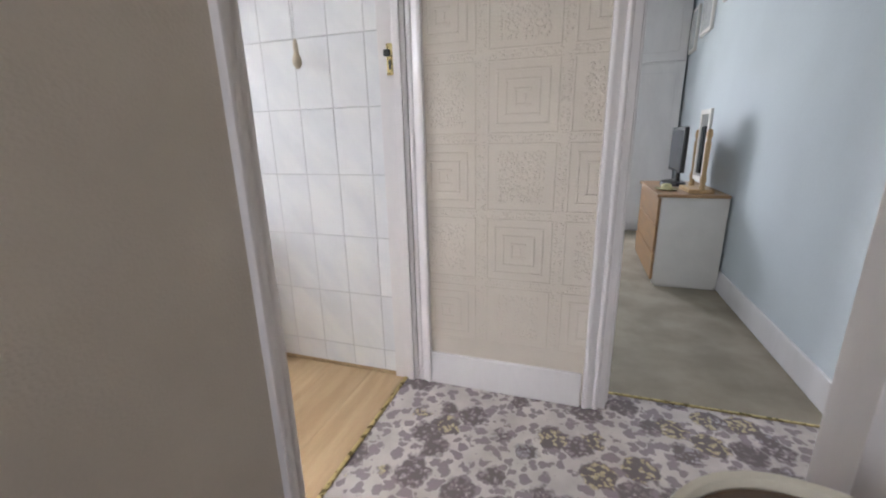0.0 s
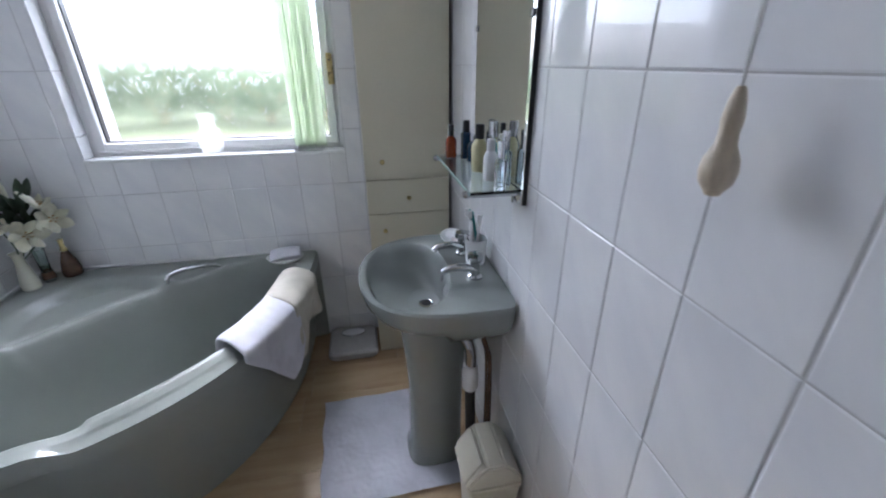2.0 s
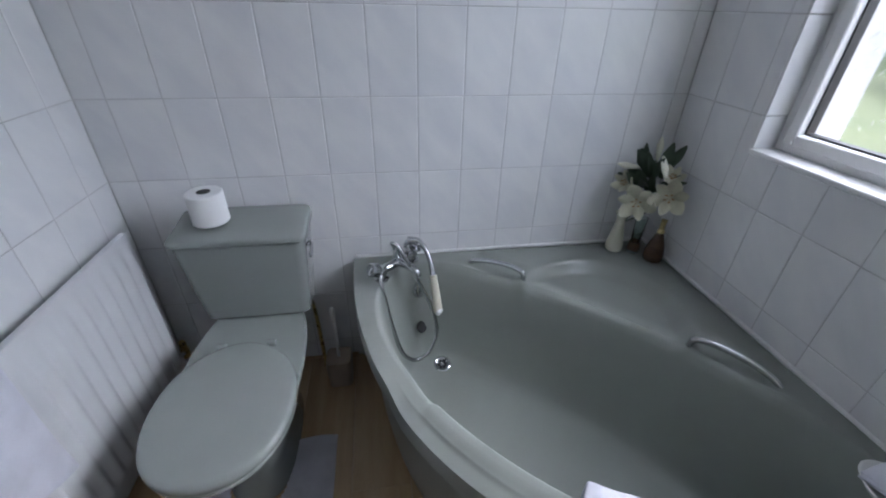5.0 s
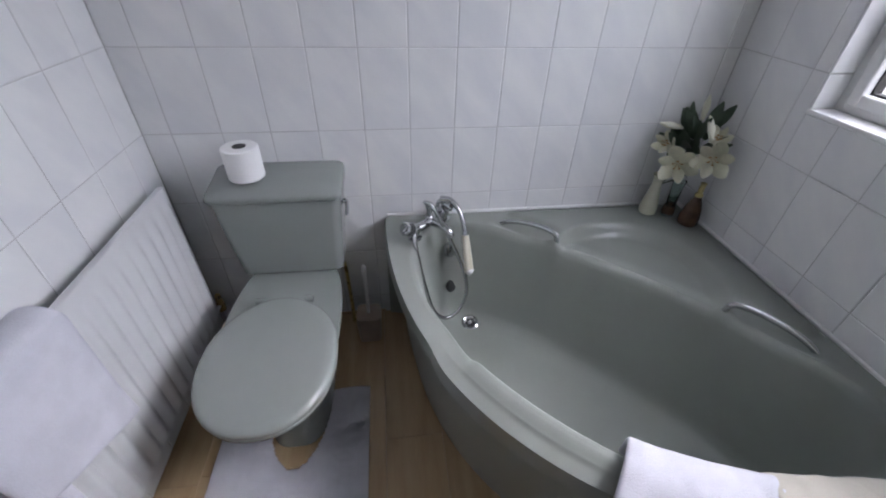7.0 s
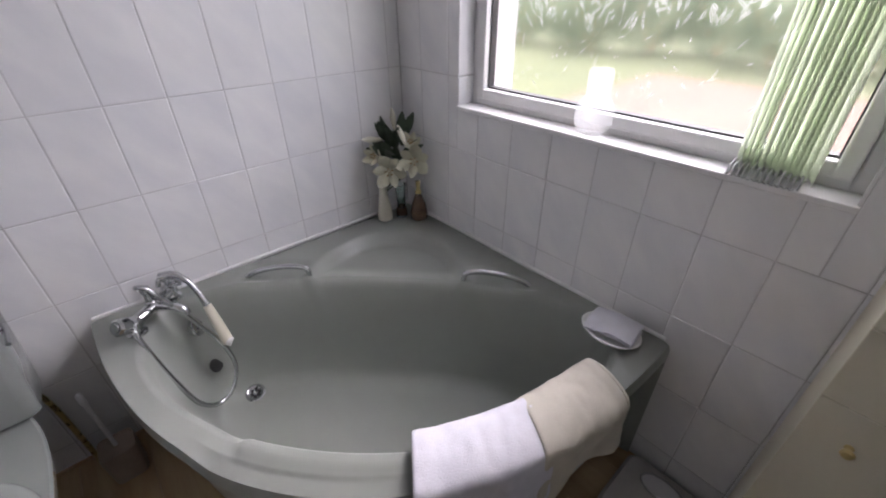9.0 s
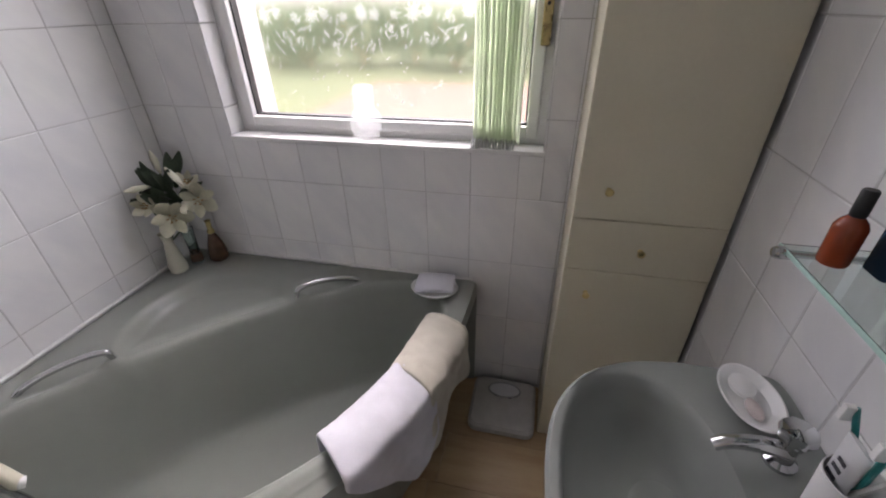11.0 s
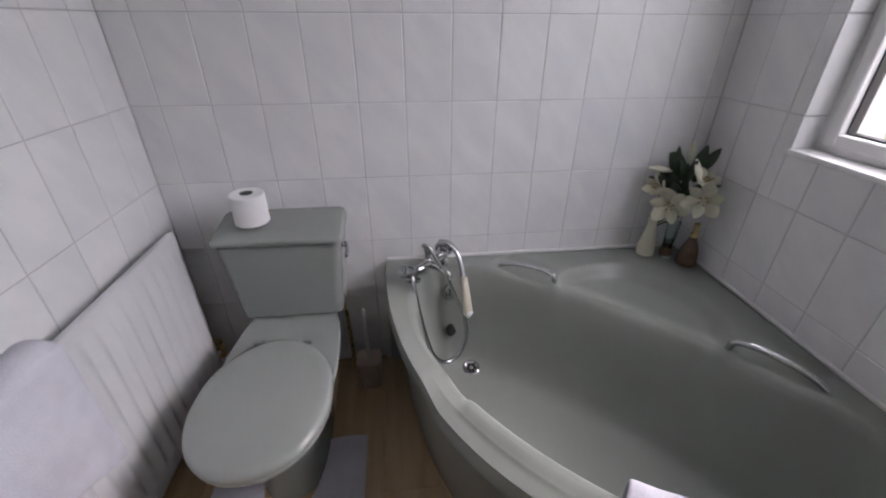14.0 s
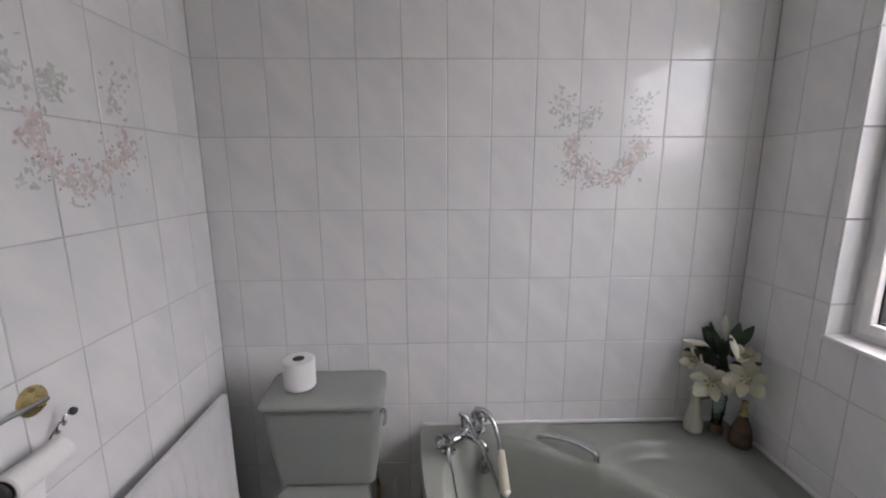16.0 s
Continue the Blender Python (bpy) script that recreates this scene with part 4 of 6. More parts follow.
part("soil_pipe", tube([(TX, 0.18, 0.22), (TX, 0.08, 0.21), (TX, 0.0, 0.21)], 0.05, 16), UPVC, toilet, smooth=True)
part("supply_pipe", tube([(TX - 0.145, 0.06, 0.42), (TX - 0.160, 0.05, 0.30), (TX - 0.165, 0.05, 0.0)], 0.0075, 10), BRASS, toilet, smooth=True)


def toilet_roll(at, axis=None, label="", core=DARK, ln=0.100, r=0.054):
    t = thing("toilet_roll", at, label, "toilet roll")
    part("paper", lathe([(0.020, 0), (r - 0.003, 0), (r, 0.003), (r, ln - 0.003), (r - 0.003, ln), (0.020, ln), (0.020, ln - 0.001)], at, 32, axis), PAPER, t, smooth=True)
    # Solid dark fill; the shade inside the hollow core is put into its colour.
    part("core", lathe([(0.0201, -0.0005), (0.0201, ln + 0.0006), (0.018, ln + 0.0006)], at, 20, axis), core, t, "dark fill of the hollow core", smooth=True)
    return t


toilet_roll((1.640, 0.110, 0.7505), None, "white toilet roll standing on the cistern lid")
brush = thing("toilet_brush", (1.315, 0.13, 0), "white toilet brush in a smoky brown holder", "toilet brush")
part("holder", loft([rounded(1.27, 1.36, 0.085, 0.175, 0, 0.02), rounded(1.265, 1.365, 0.08, 0.18, 0.10, 0.022), rounded(1.267, 1.363, 0.082, 0.178, 0.13, 0.02), rounded(1.285, 1.345, 0.10, 0.16, 0.131, 0.02)]), SMOKY, brush, smooth=True)
part("handle", lathe([(0.006, 0.12), (0.006, 0.33), (0.009, 0.34), (0.009, 0.37), (0.004, 0.378)], (1.315, 0.13, 0), 12), UPVC, brush, smooth=True)


def mat_mesh(x0, x1, y0, y1, cut=None, turn=0.0, seed=1):
    nx, ny = 90, 90
    bm = bmesh.new()
    c = Matrix.Translation(((x0 + x1) / 2, (y0 + y1) / 2, 0)) @ Matrix.Rotation(radians(turn), 4, "Z")
    vs = {}

    def v(i, j):
        if (i, j) not in vs:
            x, y = (i / nx - 0.5) * (x1 - x0), (j / ny - 0.5) * (y1 - y0)
            edge = 0.004 * math.sin(31 * x + seed) * (1 if j in (0, ny) else 0)
            z = 0.012 + 0.0022 * math.sin(x * 37 + seed) * math.cos(y * 31) + 0.002 * noise.noise(Vector((x * 60, y * 60, seed)))
            vs[i, j] = bm.verts.new(c @ Vector((x, y + edge, z)))
        return vs[i, j]

    for i in range(nx):
        for j in range(ny):
            x, y = x0 + (i + 0.5) / nx * (x1 - x0), y0 + (j + 0.5) / ny * (y1 - y0)
            if cut and cut(x, y):
                continue
            bm.faces.new((v(i, j), v(i + 1, j), v(i + 1, j + 1), v(i, j + 1)))
    bmesh.ops.solidify(bm, geom=bm.faces[:], thickness=0.010)
    return bm


mat1 = part("bath_mat", mat_mesh(0.545, 1.035, 1.235, 1.735, lambda x, y: (x - 0.86) ** 2 / 0.080 ** 2 + (y - 1.70) ** 2 / 0.135 ** 2 < 1, 2.0, 1), MAT, smooth=True)
tagged(mat1, "white cotton pedestal mat under the washbasin", "mat")
mat2 = part("toilet_mat", mat_mesh(1.315, 1.80, 0.40, 0.90, lambda x, y: (x - TX) ** 2 / 0.105 ** 2 + (y - 0.40) ** 2 / 0.28 ** 2 < 1, 0.0, 4), MAT, smooth=True)
tagged(mat2, "white cotton contour mat round the toilet", "mat")

# ---- washbasin ----
BX, BZ = 0.848, 0.785
basin = thing("washbasin", (BX, 1.68, 0), "grey-green ceramic pedestal washbasin", "washbasin")


def basin_ring(z, k=1.0, back=None):
    """D-shaped outline: straight back to the wall, bowed front."""
    out = []
    y1 = YA - 0.001
    for i in range(56):
        a = 2 * math.pi * i / 56
        c, s = math.cos(a), math.sin(a)
        w = 0.272
        if s >= 0:
            x, y = w * math.copysign(abs(c) ** 0.14, c), 0.17 * abs(s) ** 0.14
            y = min(y, y1 - 1.69)
        else:
            x, y = w * math.copysign(abs(c) ** 0.80, c), -0.250 * abs(s) ** 0.95
        kk = k if s < 0 else 1 - (1 - k) * 0.6
        yy = 1.69 + y * (k if s < 0 else 1.0)
        out.append((BX + x * kk, min(yy, y1), z))
    return out


def bowl_ring(z, k):
    back = 0.058 * step(1.0, 0.3, k)
    return oval(BX - 0.004, 1.590 + back, z, 0.216 * k, 0.124 * k, 56, 2.25)


b_out = loft([basin_ring(BZ - 0.155, 0.45), basin_ring(BZ - 0.120, 0.70), basin_ring(BZ - 0.085, 0.88), basin_ring(BZ - 0.050, 0.965), basin_ring(BZ - 0.018, 0.995), basin_ring(BZ - 0.006, 0.995), basin_ring(BZ, 0.972), bowl_ring(BZ - 0.003, 1.05), bowl_ring(BZ - 0.010, 1.0), bowl_ring(BZ - 0.035, 0.955), bowl_ring(BZ - 0.080, 0.83), bowl_ring(BZ - 0.118, 0.62), bowl_ring(BZ - 0.135, 0.36), bowl_ring(BZ - 0.140, 0.12)])
part("bowl", b_out, CERAMIC, basin, smooth=True)
part("pedestal", loft([oval(BX, 1.665, 0.0, 0.098, 0.105, 40, 3.2), oval(BX, 1.665, 0.02, 0.098, 0.105, 40, 3.2), oval(BX, 1.668, 0.05, 0.083, 0.095, 40, 3.2), oval(BX, 1.67, 0.35, 0.082, 0.095, 40, 3.0), oval(BX, 1.67, 0.55, 0.096, 0.11, 40, 2.8), oval(BX, 1.67, 0.655, 0.118, 0.125, 40, 2.6)]), CERAMIC, basin, smooth=True)
part("waste", lathe([(0.024, 0), (0.024, 0.003), (0.017, 0.004), (0.015, -0.002), (0, -0.002)], (BX - 0.004, 1.648, BZ - 0.1322), 20), CHROME, basin, smooth=True)
# No real openings: two dark discs carry the shade of waste and overflow.
part("waste_hole_disc", lathe([(0.0165, 0), (0.0155, 0.0010)], (BX - 0.004, 1.648, BZ - 0.1285), 18), DARK, basin)
part("overflow", lathe([(0.012, 0), (0.010, 0.002), (0.0, 0.002)], (BX, 1.700, BZ - 0.04), 16, (0, -1, 0.25)), DARK, basin)
for s in (-0.085, 0.085):
    t = thing("basin_tap", (BX + s, 1.785, BZ), "chrome pillar tap on the washbasin", "tap", "basin taps")
    part("body", lathe([(0.022, 0), (0.022, 0.006), (0.014, 0.012), (0.012, 0.040), (0.016, 0.046), (0.016, 0.054)], (BX + s, 1.785, BZ), 16), CHROME, t, smooth=True)
    part("spout", tube([(BX + s, 1.787, BZ + 0.026), (BX + s * 0.97, 1.748, BZ + 0.036), (BX + s * 0.94, 1.708, BZ + 0.034), (BX + s * 0.93, 1.688, BZ + 0.022)], 0.011, 14, radii=[0.014, 0.0125, 0.0105, 0.010]), CHROME, t, smooth=True)
    part("head", lathe([(0.010, 0.054), (0.022, 0.058), (0.025, 0.066), (0.023, 0.078), (0.012, 0.082), (0, 0.082)], (BX + s, 1.785, BZ), 8), CHROME, t, smooth=True)

tumbler = thing("tumbler", (0.835, 1.812, BZ), "white plastic tumbler holding toothbrushes", "tumbler")
part("cup", lathe([(0.028, 0), (0.030, 0.002), (0.036, 0.085), (0.034, 0.085), (0.029, 0.005), (0, 0.005)], (0.835, 1.812, BZ), 28), UPVC, tumbler, smooth=True)
for k, (dx, dy, mt, lab) in enumerate(((-0.030, -0.012, TEAL, "teal toothbrush leaning in the tumbler"), (0.026, 0.004, UPVC, "white toothbrush leaning in the tumbler"), (0.015, -0.02, TEAL, "teal handled toothbrush leaning in the tumbler"))):
    b = thing("toothbrush", (0.835, 1.812, BZ + 0.01), lab, "toothbrush", "toothbrushes")
    e = Vector((0.835 + dx * 1.5, 1.812 + dy, BZ + 0.165 + 0.008 * k))
    hd = part("handle", tube([(0.835 - dx * 0.5, 1.812 - dy * 0.5, BZ + 0.008), (0.835 + dx * 0.4, 1.812, BZ + 0.08), e], 0.004, 8), mt, b, smooth=True)
    part("bristles", box(e.x - 0.004, e.x + 0.004, e.y - 0.013, e.y - 0.001, e.z - 0.022, e.z + 0.002, 0.001), UPVC, hd)
paste = thing("toothpaste_tube", (0.825, 1.80, BZ + 0.006), "pale grey toothpaste tube standing in the tumbler", "tube")
part("tube", loft([oval(0.828, 1.80, BZ + 0.012, 0.013, 0.013, 20), oval(0.826, 1.80, BZ + 0.06, 0.018, 0.012, 20), oval(0.822, 1.80, BZ + 0.135, 0.022, 0.003, 20)]), RADIATOR, paste, smooth=True)
ink = bmesh.new()
for k in range(4):
    box(0.815 + 0.002 * k, 0.835, 1.7885, 1.7893, BZ + 0.062 + 0.014 * k, BZ + 0.068 + 0.014 * k, bm=ink)
part("print", ink, PRINT_INK, paste, "dark lettering bars")
sdish = thing("soap_dish", (0.655, 1.785, BZ), "white ceramic shell soap dish with soaps", "soap dish")
part("dish", loft([oval(0.655, 1.78, BZ + 0.0005, 0.040, 0.025), oval(0.655, 1.78, BZ + 0.006, 0.058, 0.036), oval(0.655, 1.78, BZ + 0.020, 0.074, 0.048), oval(0.655, 1.78, BZ + 0.021, 0.070, 0.045), oval(0.655, 1.78, BZ + 0.008, 0.048, 0.030)]), UPVC, sdish, smooth=True)
soap = part("soap", lathe([(0.016, 0), (0.022, 0.004), (0.022, 0.010), (0.015, 0.014), (0, 0.015)], (0.632, 1.775, BZ + 0.009), 20, flat=(1.2, 0.9)), UPVC, smooth=True)
tagged(soap, "white oval soap in the shell dish", "soap")
soap2 = part("soap", lathe([(0.010, 0), (0.015, 0.003), (0.015, 0.007), (0.009, 0.010), (0, 0.010)], (0.680, 1.778, BZ + 0.009), 16, flat=(1.5, 0.8)), PRINT_PINK, smooth=True)
tagged(soap2, "small pink soap in the shell dish", "soap")

pipes = thing("basin_pipework", (0.96, 1.77, 0), "white waste trap and copper pipes beside the pedestal", "pipes")
part("waste_pipe", tube([(BX + 0.02, 1.70, 0.60), (BX + 0.10, 1.74, 0.595), (BX + 0.135, 1.765, 0.56), (BX + 0.135, 1.765, 0.44)], 0.019, 14), CHROME, pipes, "chrome waste pipe", smooth=True)
part("trap", lathe([(0.020, 0.40), (0.027, 0.41), (0.027, 0.47), (0.024, 0.48), (0.024, 0.50)], (BX + 0.135, 1.765, 0), 16), UPVC, pipes, "white plastic trap", smooth=True)
part("lower_pipe", tube([(BX + 0.135, 1.765, 0.41), (BX + 0.140, 1.770, 0.20), (BX + 0.145, 1.775, 0.0)], 0.017, 12), DARK, pipes, "dark waste pipe", smooth=True)
for s in (0.17, 0.195):
    part("supply_pipe", tube([(BX + 0.06, 1.79, 0.63), (BX + s - 0.02, 1.80, 0.60), (BX + s, 1.81, 0.50), (BX + s, 1.815, 0.0)], 0.0075, 10), BROWN_GLASS, pipes, "painted copper pipe", smooth=True)

# ---- mirror and shelf ----
MX0, MX1, MZ0, MZ1 = 0.648, 1.094, 1.058, 1.68
mirror = thing("mirror", (0.871, YA, MZ0), "frameless arched mirror fixed to the tiled wall", "mirror")


def arch(y, inset):
    pts = [(MX0 + inset, y, MZ0 + inset), (MX1 - inset, y, MZ0 + inset)]
    cx, w = (MX0 + MX1) / 2, (MX1 - MX0) / 2 - inset
    for k in range(25):
        a = math.pi * k / 24
        pts.append((cx + w * math.cos(a), y, 1.53 + (MZ1 - 1.53 - inset) * math.sin(a)))
    return pts


part("backing", loft([arch(YA - 0.0005, 0), arch(YA - 0.0120, 0)]), BLACK, mirror, "dark edge of the glass")
part("glass", loft([arch(YA - 0.0121, 0), arch(YA - 0.0136, 0.0005), arch(YA - 0.0150, 0.010)]), MIRROR, mirror)
for x, z in ((MX0 + 0.012, 1.46), (MX1 - 0.012, 1.46), (MX0 + 0.05, MZ0 + 0.002), (MX1 - 0.05, MZ0 + 0.002)):
    part("clip", box(x - 0.008, x + 0.008, YA - 0.0195, YA - 0.0151, z - 0.008, z + 0.008, 0.003), CHROME, mirror, "chrome mirror clip")

SHZ = 1.092
shelf = thing("glass_shelf", (0.866, 1.78, SHZ), "clear glass shelf on chrome brackets under the mirror", "shelf")
part("pane", box(0.645, 1.088, 1.724, YA - 0.0165, SHZ - 0.003, SHZ + 0.003, 0.001), GREENISH, shelf, "green-edged glass pane")
part("polished_edge", box(0.645, 1.088, 1.7222, 1.7238, SHZ - 0.003, SHZ + 0.003), GLASS_EDGE, shelf, "pale green polished edge")
for x in (0.660, 1.073):
    part("bracket", tube([(x, YA - 0.016, SHZ - 0.010), (x, 1.76, SHZ - 0.0085), (x, 1.716, SHZ - 0.0085)], 0.0055, 10), CHROME, shelf, smooth=True)
    part("bracket_end", lathe([(0.009, 0), (0.010, 0.004), (0.007, 0.012), (0, 0.013)], (x, 1.722, SHZ - 0.004), 14, (0, -1, 0)), CHROME, shelf, smooth=True)


def bottle_on(x, y, r, h, mat, cap, label, cap_h=0.03, square=False, neck=0.5):
    z = SHZ + 0.0035
    t = thing("bottle", (x, y, z), label, "bottle", "bottles on the glass shelf")
    if square:
        part("body", loft([rounded(x - r, x + r, y - r * 0.7, y + r * 0.7, z, r * 0.3), rounded(x - r, x + r, y - r * 0.7, y + r * 0.7, z + h * 0.92, r * 0.3), rounded(x - r * 0.6, x + r * 0.6, y - r * 0.5, y + r * 0.5, z + h, r * 0.25)]), mat, t, smooth=True)
    else:
        part("body", lathe([(r * 0.9, 0), (r, 0.004), (r, h * 0.78), (r * 0.8, h * 0.9), (r * neck, h)], (x, y, z), 24), mat, t, smooth=True)
    part("cap", lathe([(r * neck * 1.05, h), (r * neck * 1.15, h + 0.003), (r * neck * 1.1, h + cap_h - 0.002), (r * neck * 0.9, h + cap_h)], (x, y, z), 20), cap, t, smooth=True)


bottle_on(0.688, 1.762, 0.0175, 0.066, AMBER_BOTTLE, BLACK, "amber glass scent bottle with black cap", 0.034, neck=0.45)
bottle_on(0.708, 1.806, 0.019, 0.080, BLUE_BOTTLE, BLACK, "dark blue square scent bottle with black cap", 0.034, True)
bottle_on(0.765, 1.815, 0.019, 0.060, BLUE_BOTTLE, CHROME, "small blue glass scent bottle", 0.02)
bottle_on(0.828, 1.818, 0.019, 0.055, CLEAR, CHROME, "small clear scent bottle with chrome cap", 0.035)
bottle_on(0.796, 1.826, 0.013, 0.055, TEAL, BLACK, "small teal scent bottle with black cap", 0.022)
bottle_on(0.942, 1.820, 0.018, 0.100, CLEAR, CHROME, "clear scent bottle with silver cap", 0.040, neck=0.6)
bottle_on(0.985, 1.802, 0.018, 0.075, UPVC, UPVC, "white plastic lotion bottle", 0.028)
bottle_on(0.886, 1.800, 0.0215, 0.088, YELLOW_LIQUID, BLACK, "tall pale yellow scent bottle with black cap", 0.038, neck=0.52)
bottle_on(1.032, 1.824, 0.017, 0.085, PALE_BLUE, CHROME, "pale blue glass scent bottle with chrome collar", 0.045, True)
bottle_on(1.066, 1.802, 0.016, 0.072, CLEAR, CHROME, "square clear scent bottle", 0.040, True)

# ---- light pull, bin, scales ----
PX, PY = 1.637, 1.825
pull = thing("light_pull", (PX, PY, 1.25), "cream pear-shaped light pull on a white cord", "light pull")
part("cord", tube([(PX, PY, TOP), (PX, PY, 1.8), (PX, PY, 1.34)], 0.0016, 6), UPVC, pull, smooth=True)
part("knob", lathe([(0.0, 0.0), (0.007, 0.001), (0.009, 0.005), (0.015, 0.013), (0.017, 0.024), (0.0155, 0.036), (0.0095, 0.050), (0.0085, 0.060), (0.0095, 0.072), (0.0075, 0.088), (0.005, 0.097), (0.003, 0.100)], (PX, PY, 1.25), 24), PULL, pull, smooth=True)

waste_bin = thing("swing_bin", (1.175, 1.77, 0), "cream plastic swing-top bin by the tiled wall", "bin")
part("body", loft([rounded(1.115, 1.235, 1.715, 1.830, 0.0, 0.012), rounded(1.108, 1.243, 1.708, 1.838, 0.10, 0.014), rounded(1.095, 1.256, 1.698, 1.850, 0.275, 0.016), rounded(1.091, 1.260, 1.694, 1.854, 0.280, 0.017), rounded(1.091, 1.260, 1.694, 1.854, 0.292, 0.017)]), CREAM_PLASTIC, waste_bin, smooth=True)


def bin_hood():
    prof = [(0.0, 0.293), (0.0, 0.305), (0.030, 0.350), (0.055, 0.372), (0.105, 0.372), (0.130, 0.350), (0.160, 0.305), (0.160, 0.293)]
    bm = bmesh.new()
    a = [bm.verts.new((1.094 + 0.0015 * (z - 0.29) * 60 * 0.2, 1.694 + y, z)) for y, z in prof]
    b = [bm.verts.new((1.257 - 0.0015 * (z - 0.29) * 60 * 0.2, 1.694 + y, z)) for y, z in prof]
    for i in range(len(prof)):
        j = (i + 1) % len(prof)
        bm.faces.new((a[i], a[j], b[j], b[i]))
    bm.faces.new(a)
    bm.faces.new(b[::-1])
    bmesh.ops.bevel(bm, geom=bm.edges[:], offset=0.006, segments=2, affect="EDGES")
    return bm


part("hood", bin_hood(), CREAM_PLASTIC, waste_bin, smooth=True)
fb = box(-0.062, 0.062, -0.003, 0.003, -0.045, 0.045, 0.0025)
bmesh.ops.transform(fb, matrix=pose(1.1755, 1.7115, 0.336, -33, 0, 0), verts=fb.verts)
part("flap", fb, CREAM_PLASTIC, waste_bin)

scales = thing("bathroom_scales", (0.15, 1.345, 0), "pale grey plastic bathroom scales with an oval dial", "scales")
part("platform", loft([rounded(0.045, 0.268, 1.235, 1.462, 0.0, 0.03), rounded(0.035, 0.278, 1.225, 1.472, 0.012, 0.035), rounded(0.035, 0.278, 1.225, 1.472, 0.035, 0.035), rounded(0.045, 0.268, 1.235, 1.462, 0.046, 0.03)]), SCALES, scales, smooth=True)
part("dial_ring", loft([oval(0.098, 1.348, 0.046, 0.040, 0.066), oval(0.098, 1.348, 0.050, 0.038, 0.064), oval(0.098, 1.348, 0.050, 0.034, 0.060), oval(0.098, 1.348, 0.0462, 0.033, 0.059)]), CHROME, scales, "chrome dial ring", smooth=True)
part("dial", loft([oval(0.098, 1.348, 0.0462, 0.033, 0.059), oval(0.098, 1.348, 0.0470, 0.032, 0.058)]), RADIATOR, scales, "grey dial window")

# ---- tall cabinet ----
CX1, CY0, CY1, CT = 0.243, 1.484, 1.846, 2.28
cab = thing("tall_cabinet", (0.13, 1.665, 0), "tall narrow cream laminate cabinet with brass knobs", "cabinet")
part("body", box(XB + 0.001, CX1 - 0.018, CY0 + 0.002, CY1, 0.0, CT, 0.002), CREAM, cab)
FRONTS = (("door", 0.060, 0.7578), ("drawer_front", 0.7602, 0.9118), ("door", 0.9142, CT))
for nm, z0, z1 in FRONTS:
    f = part(nm, box(CX1 - 0.0165, CX1 + 0.002, CY0, CY1, z0, z1, 0.0015), CREAM, cab)
    kz, ky = {0.060: (0.684, 1.552), 0.7602: (0.832, 1.664), 0.9142: (0.994, 1.558)}[z0]
    part("knob", lathe([(0.007, 0), (0.007, 0.002), (0.004, 0.004), (0.004, 0.010), (0.0095, 0.014), (0.0105, 0.018), (0.0075, 0.022), (0, 0.023)], (CX1 + 0.002, ky, kz), 18, (1, 0, 0)), BRASS, f, "small brass knob", smooth=True)
part("plinth", box(XB + 0.002, CX1 - 0.0175, CY0 + 0.004, CY1 - 0.002, 0.0, 0.056), CREAM, cab)

# ---- radiator, towels and paper holder on the door wall ----
RX0, RX1, RY0, RY1, RZ0, RZ1 = 1.872, 1.902, 0.135, 1.02, 0.165, 0.738
rad = thing("radiator", (1.90, 0.58, 0.165), "white single-panel radiator with vertical ribs", "radiator")


def ribbed():
    prof = []
    y = RY0
    n = 17
    w = (RY1 - RY0) / n
    for i in range(n):
        y0 = RY0 + i * w
        for k in range(10):
            prof.append((y0 + k * w / 10, 0.013 * (0.5 - 0.5 * math.cos(2 * math.pi * k / 10)) ** 0.8))
    prof.append((RY1, 0))
    bm = bmesh.new()
    zs = [RZ0 + (RZ1 - RZ0) * k / 40 for k in range(41)]
    grid = []
    for k, z in enumerate(zs):
        f = step(0.0, 0.03, z - RZ0 - 0.012) * step(0.0, 0.10, RZ1 - z - 0.012)
        grid.append([bm.verts.new((RX0 + 0.010 - d * f, yy, z)) for yy, d in prof])
    for a, b in zip(grid, grid[1:]):
        for i in range(len(prof) - 1):
            bm.faces.new((a[i], a[i + 1], b[i + 1], b[i]))
    return bm


part("front_panel", ribbed(), RADIATOR, rad, smooth=True)
part("panel", box(RX0 + 0.0105, RX1, RY0, RY1, RZ0, RZ1, 0.004), RADIATOR, rad)
for y in (RY0 + 0.12, RY1 - 0.12):
    part("bracket", box(RX1, XD - 0.001, y - 0.015, y + 0.015, RZ0 + 0.06, RZ1 - 0.08), RADIATOR, rad)
part("pipe", tube([(RX1 - 0.015, RY0 + 0.012, RZ0 + 0.03), (RX1 - 0.015, RY0 - 0.03, RZ0 + 0.03), (RX1 - 0.015, RY0 - 0.045, RZ0), (RX1 - 0.015, RY0 - 0.045, 0)], 0.0075, 10), RADIATOR, rad, smooth=True)
part("valve", lathe([(0.014, -0.03), (0.016, 0.0), (0.012, 0.03), (0.012, 0.045), (0.008, 0.05)], (RX1 - 0.015, RY0 - 0.045, RZ0 + 0.03), 14), BRASS, rad, smooth=True)


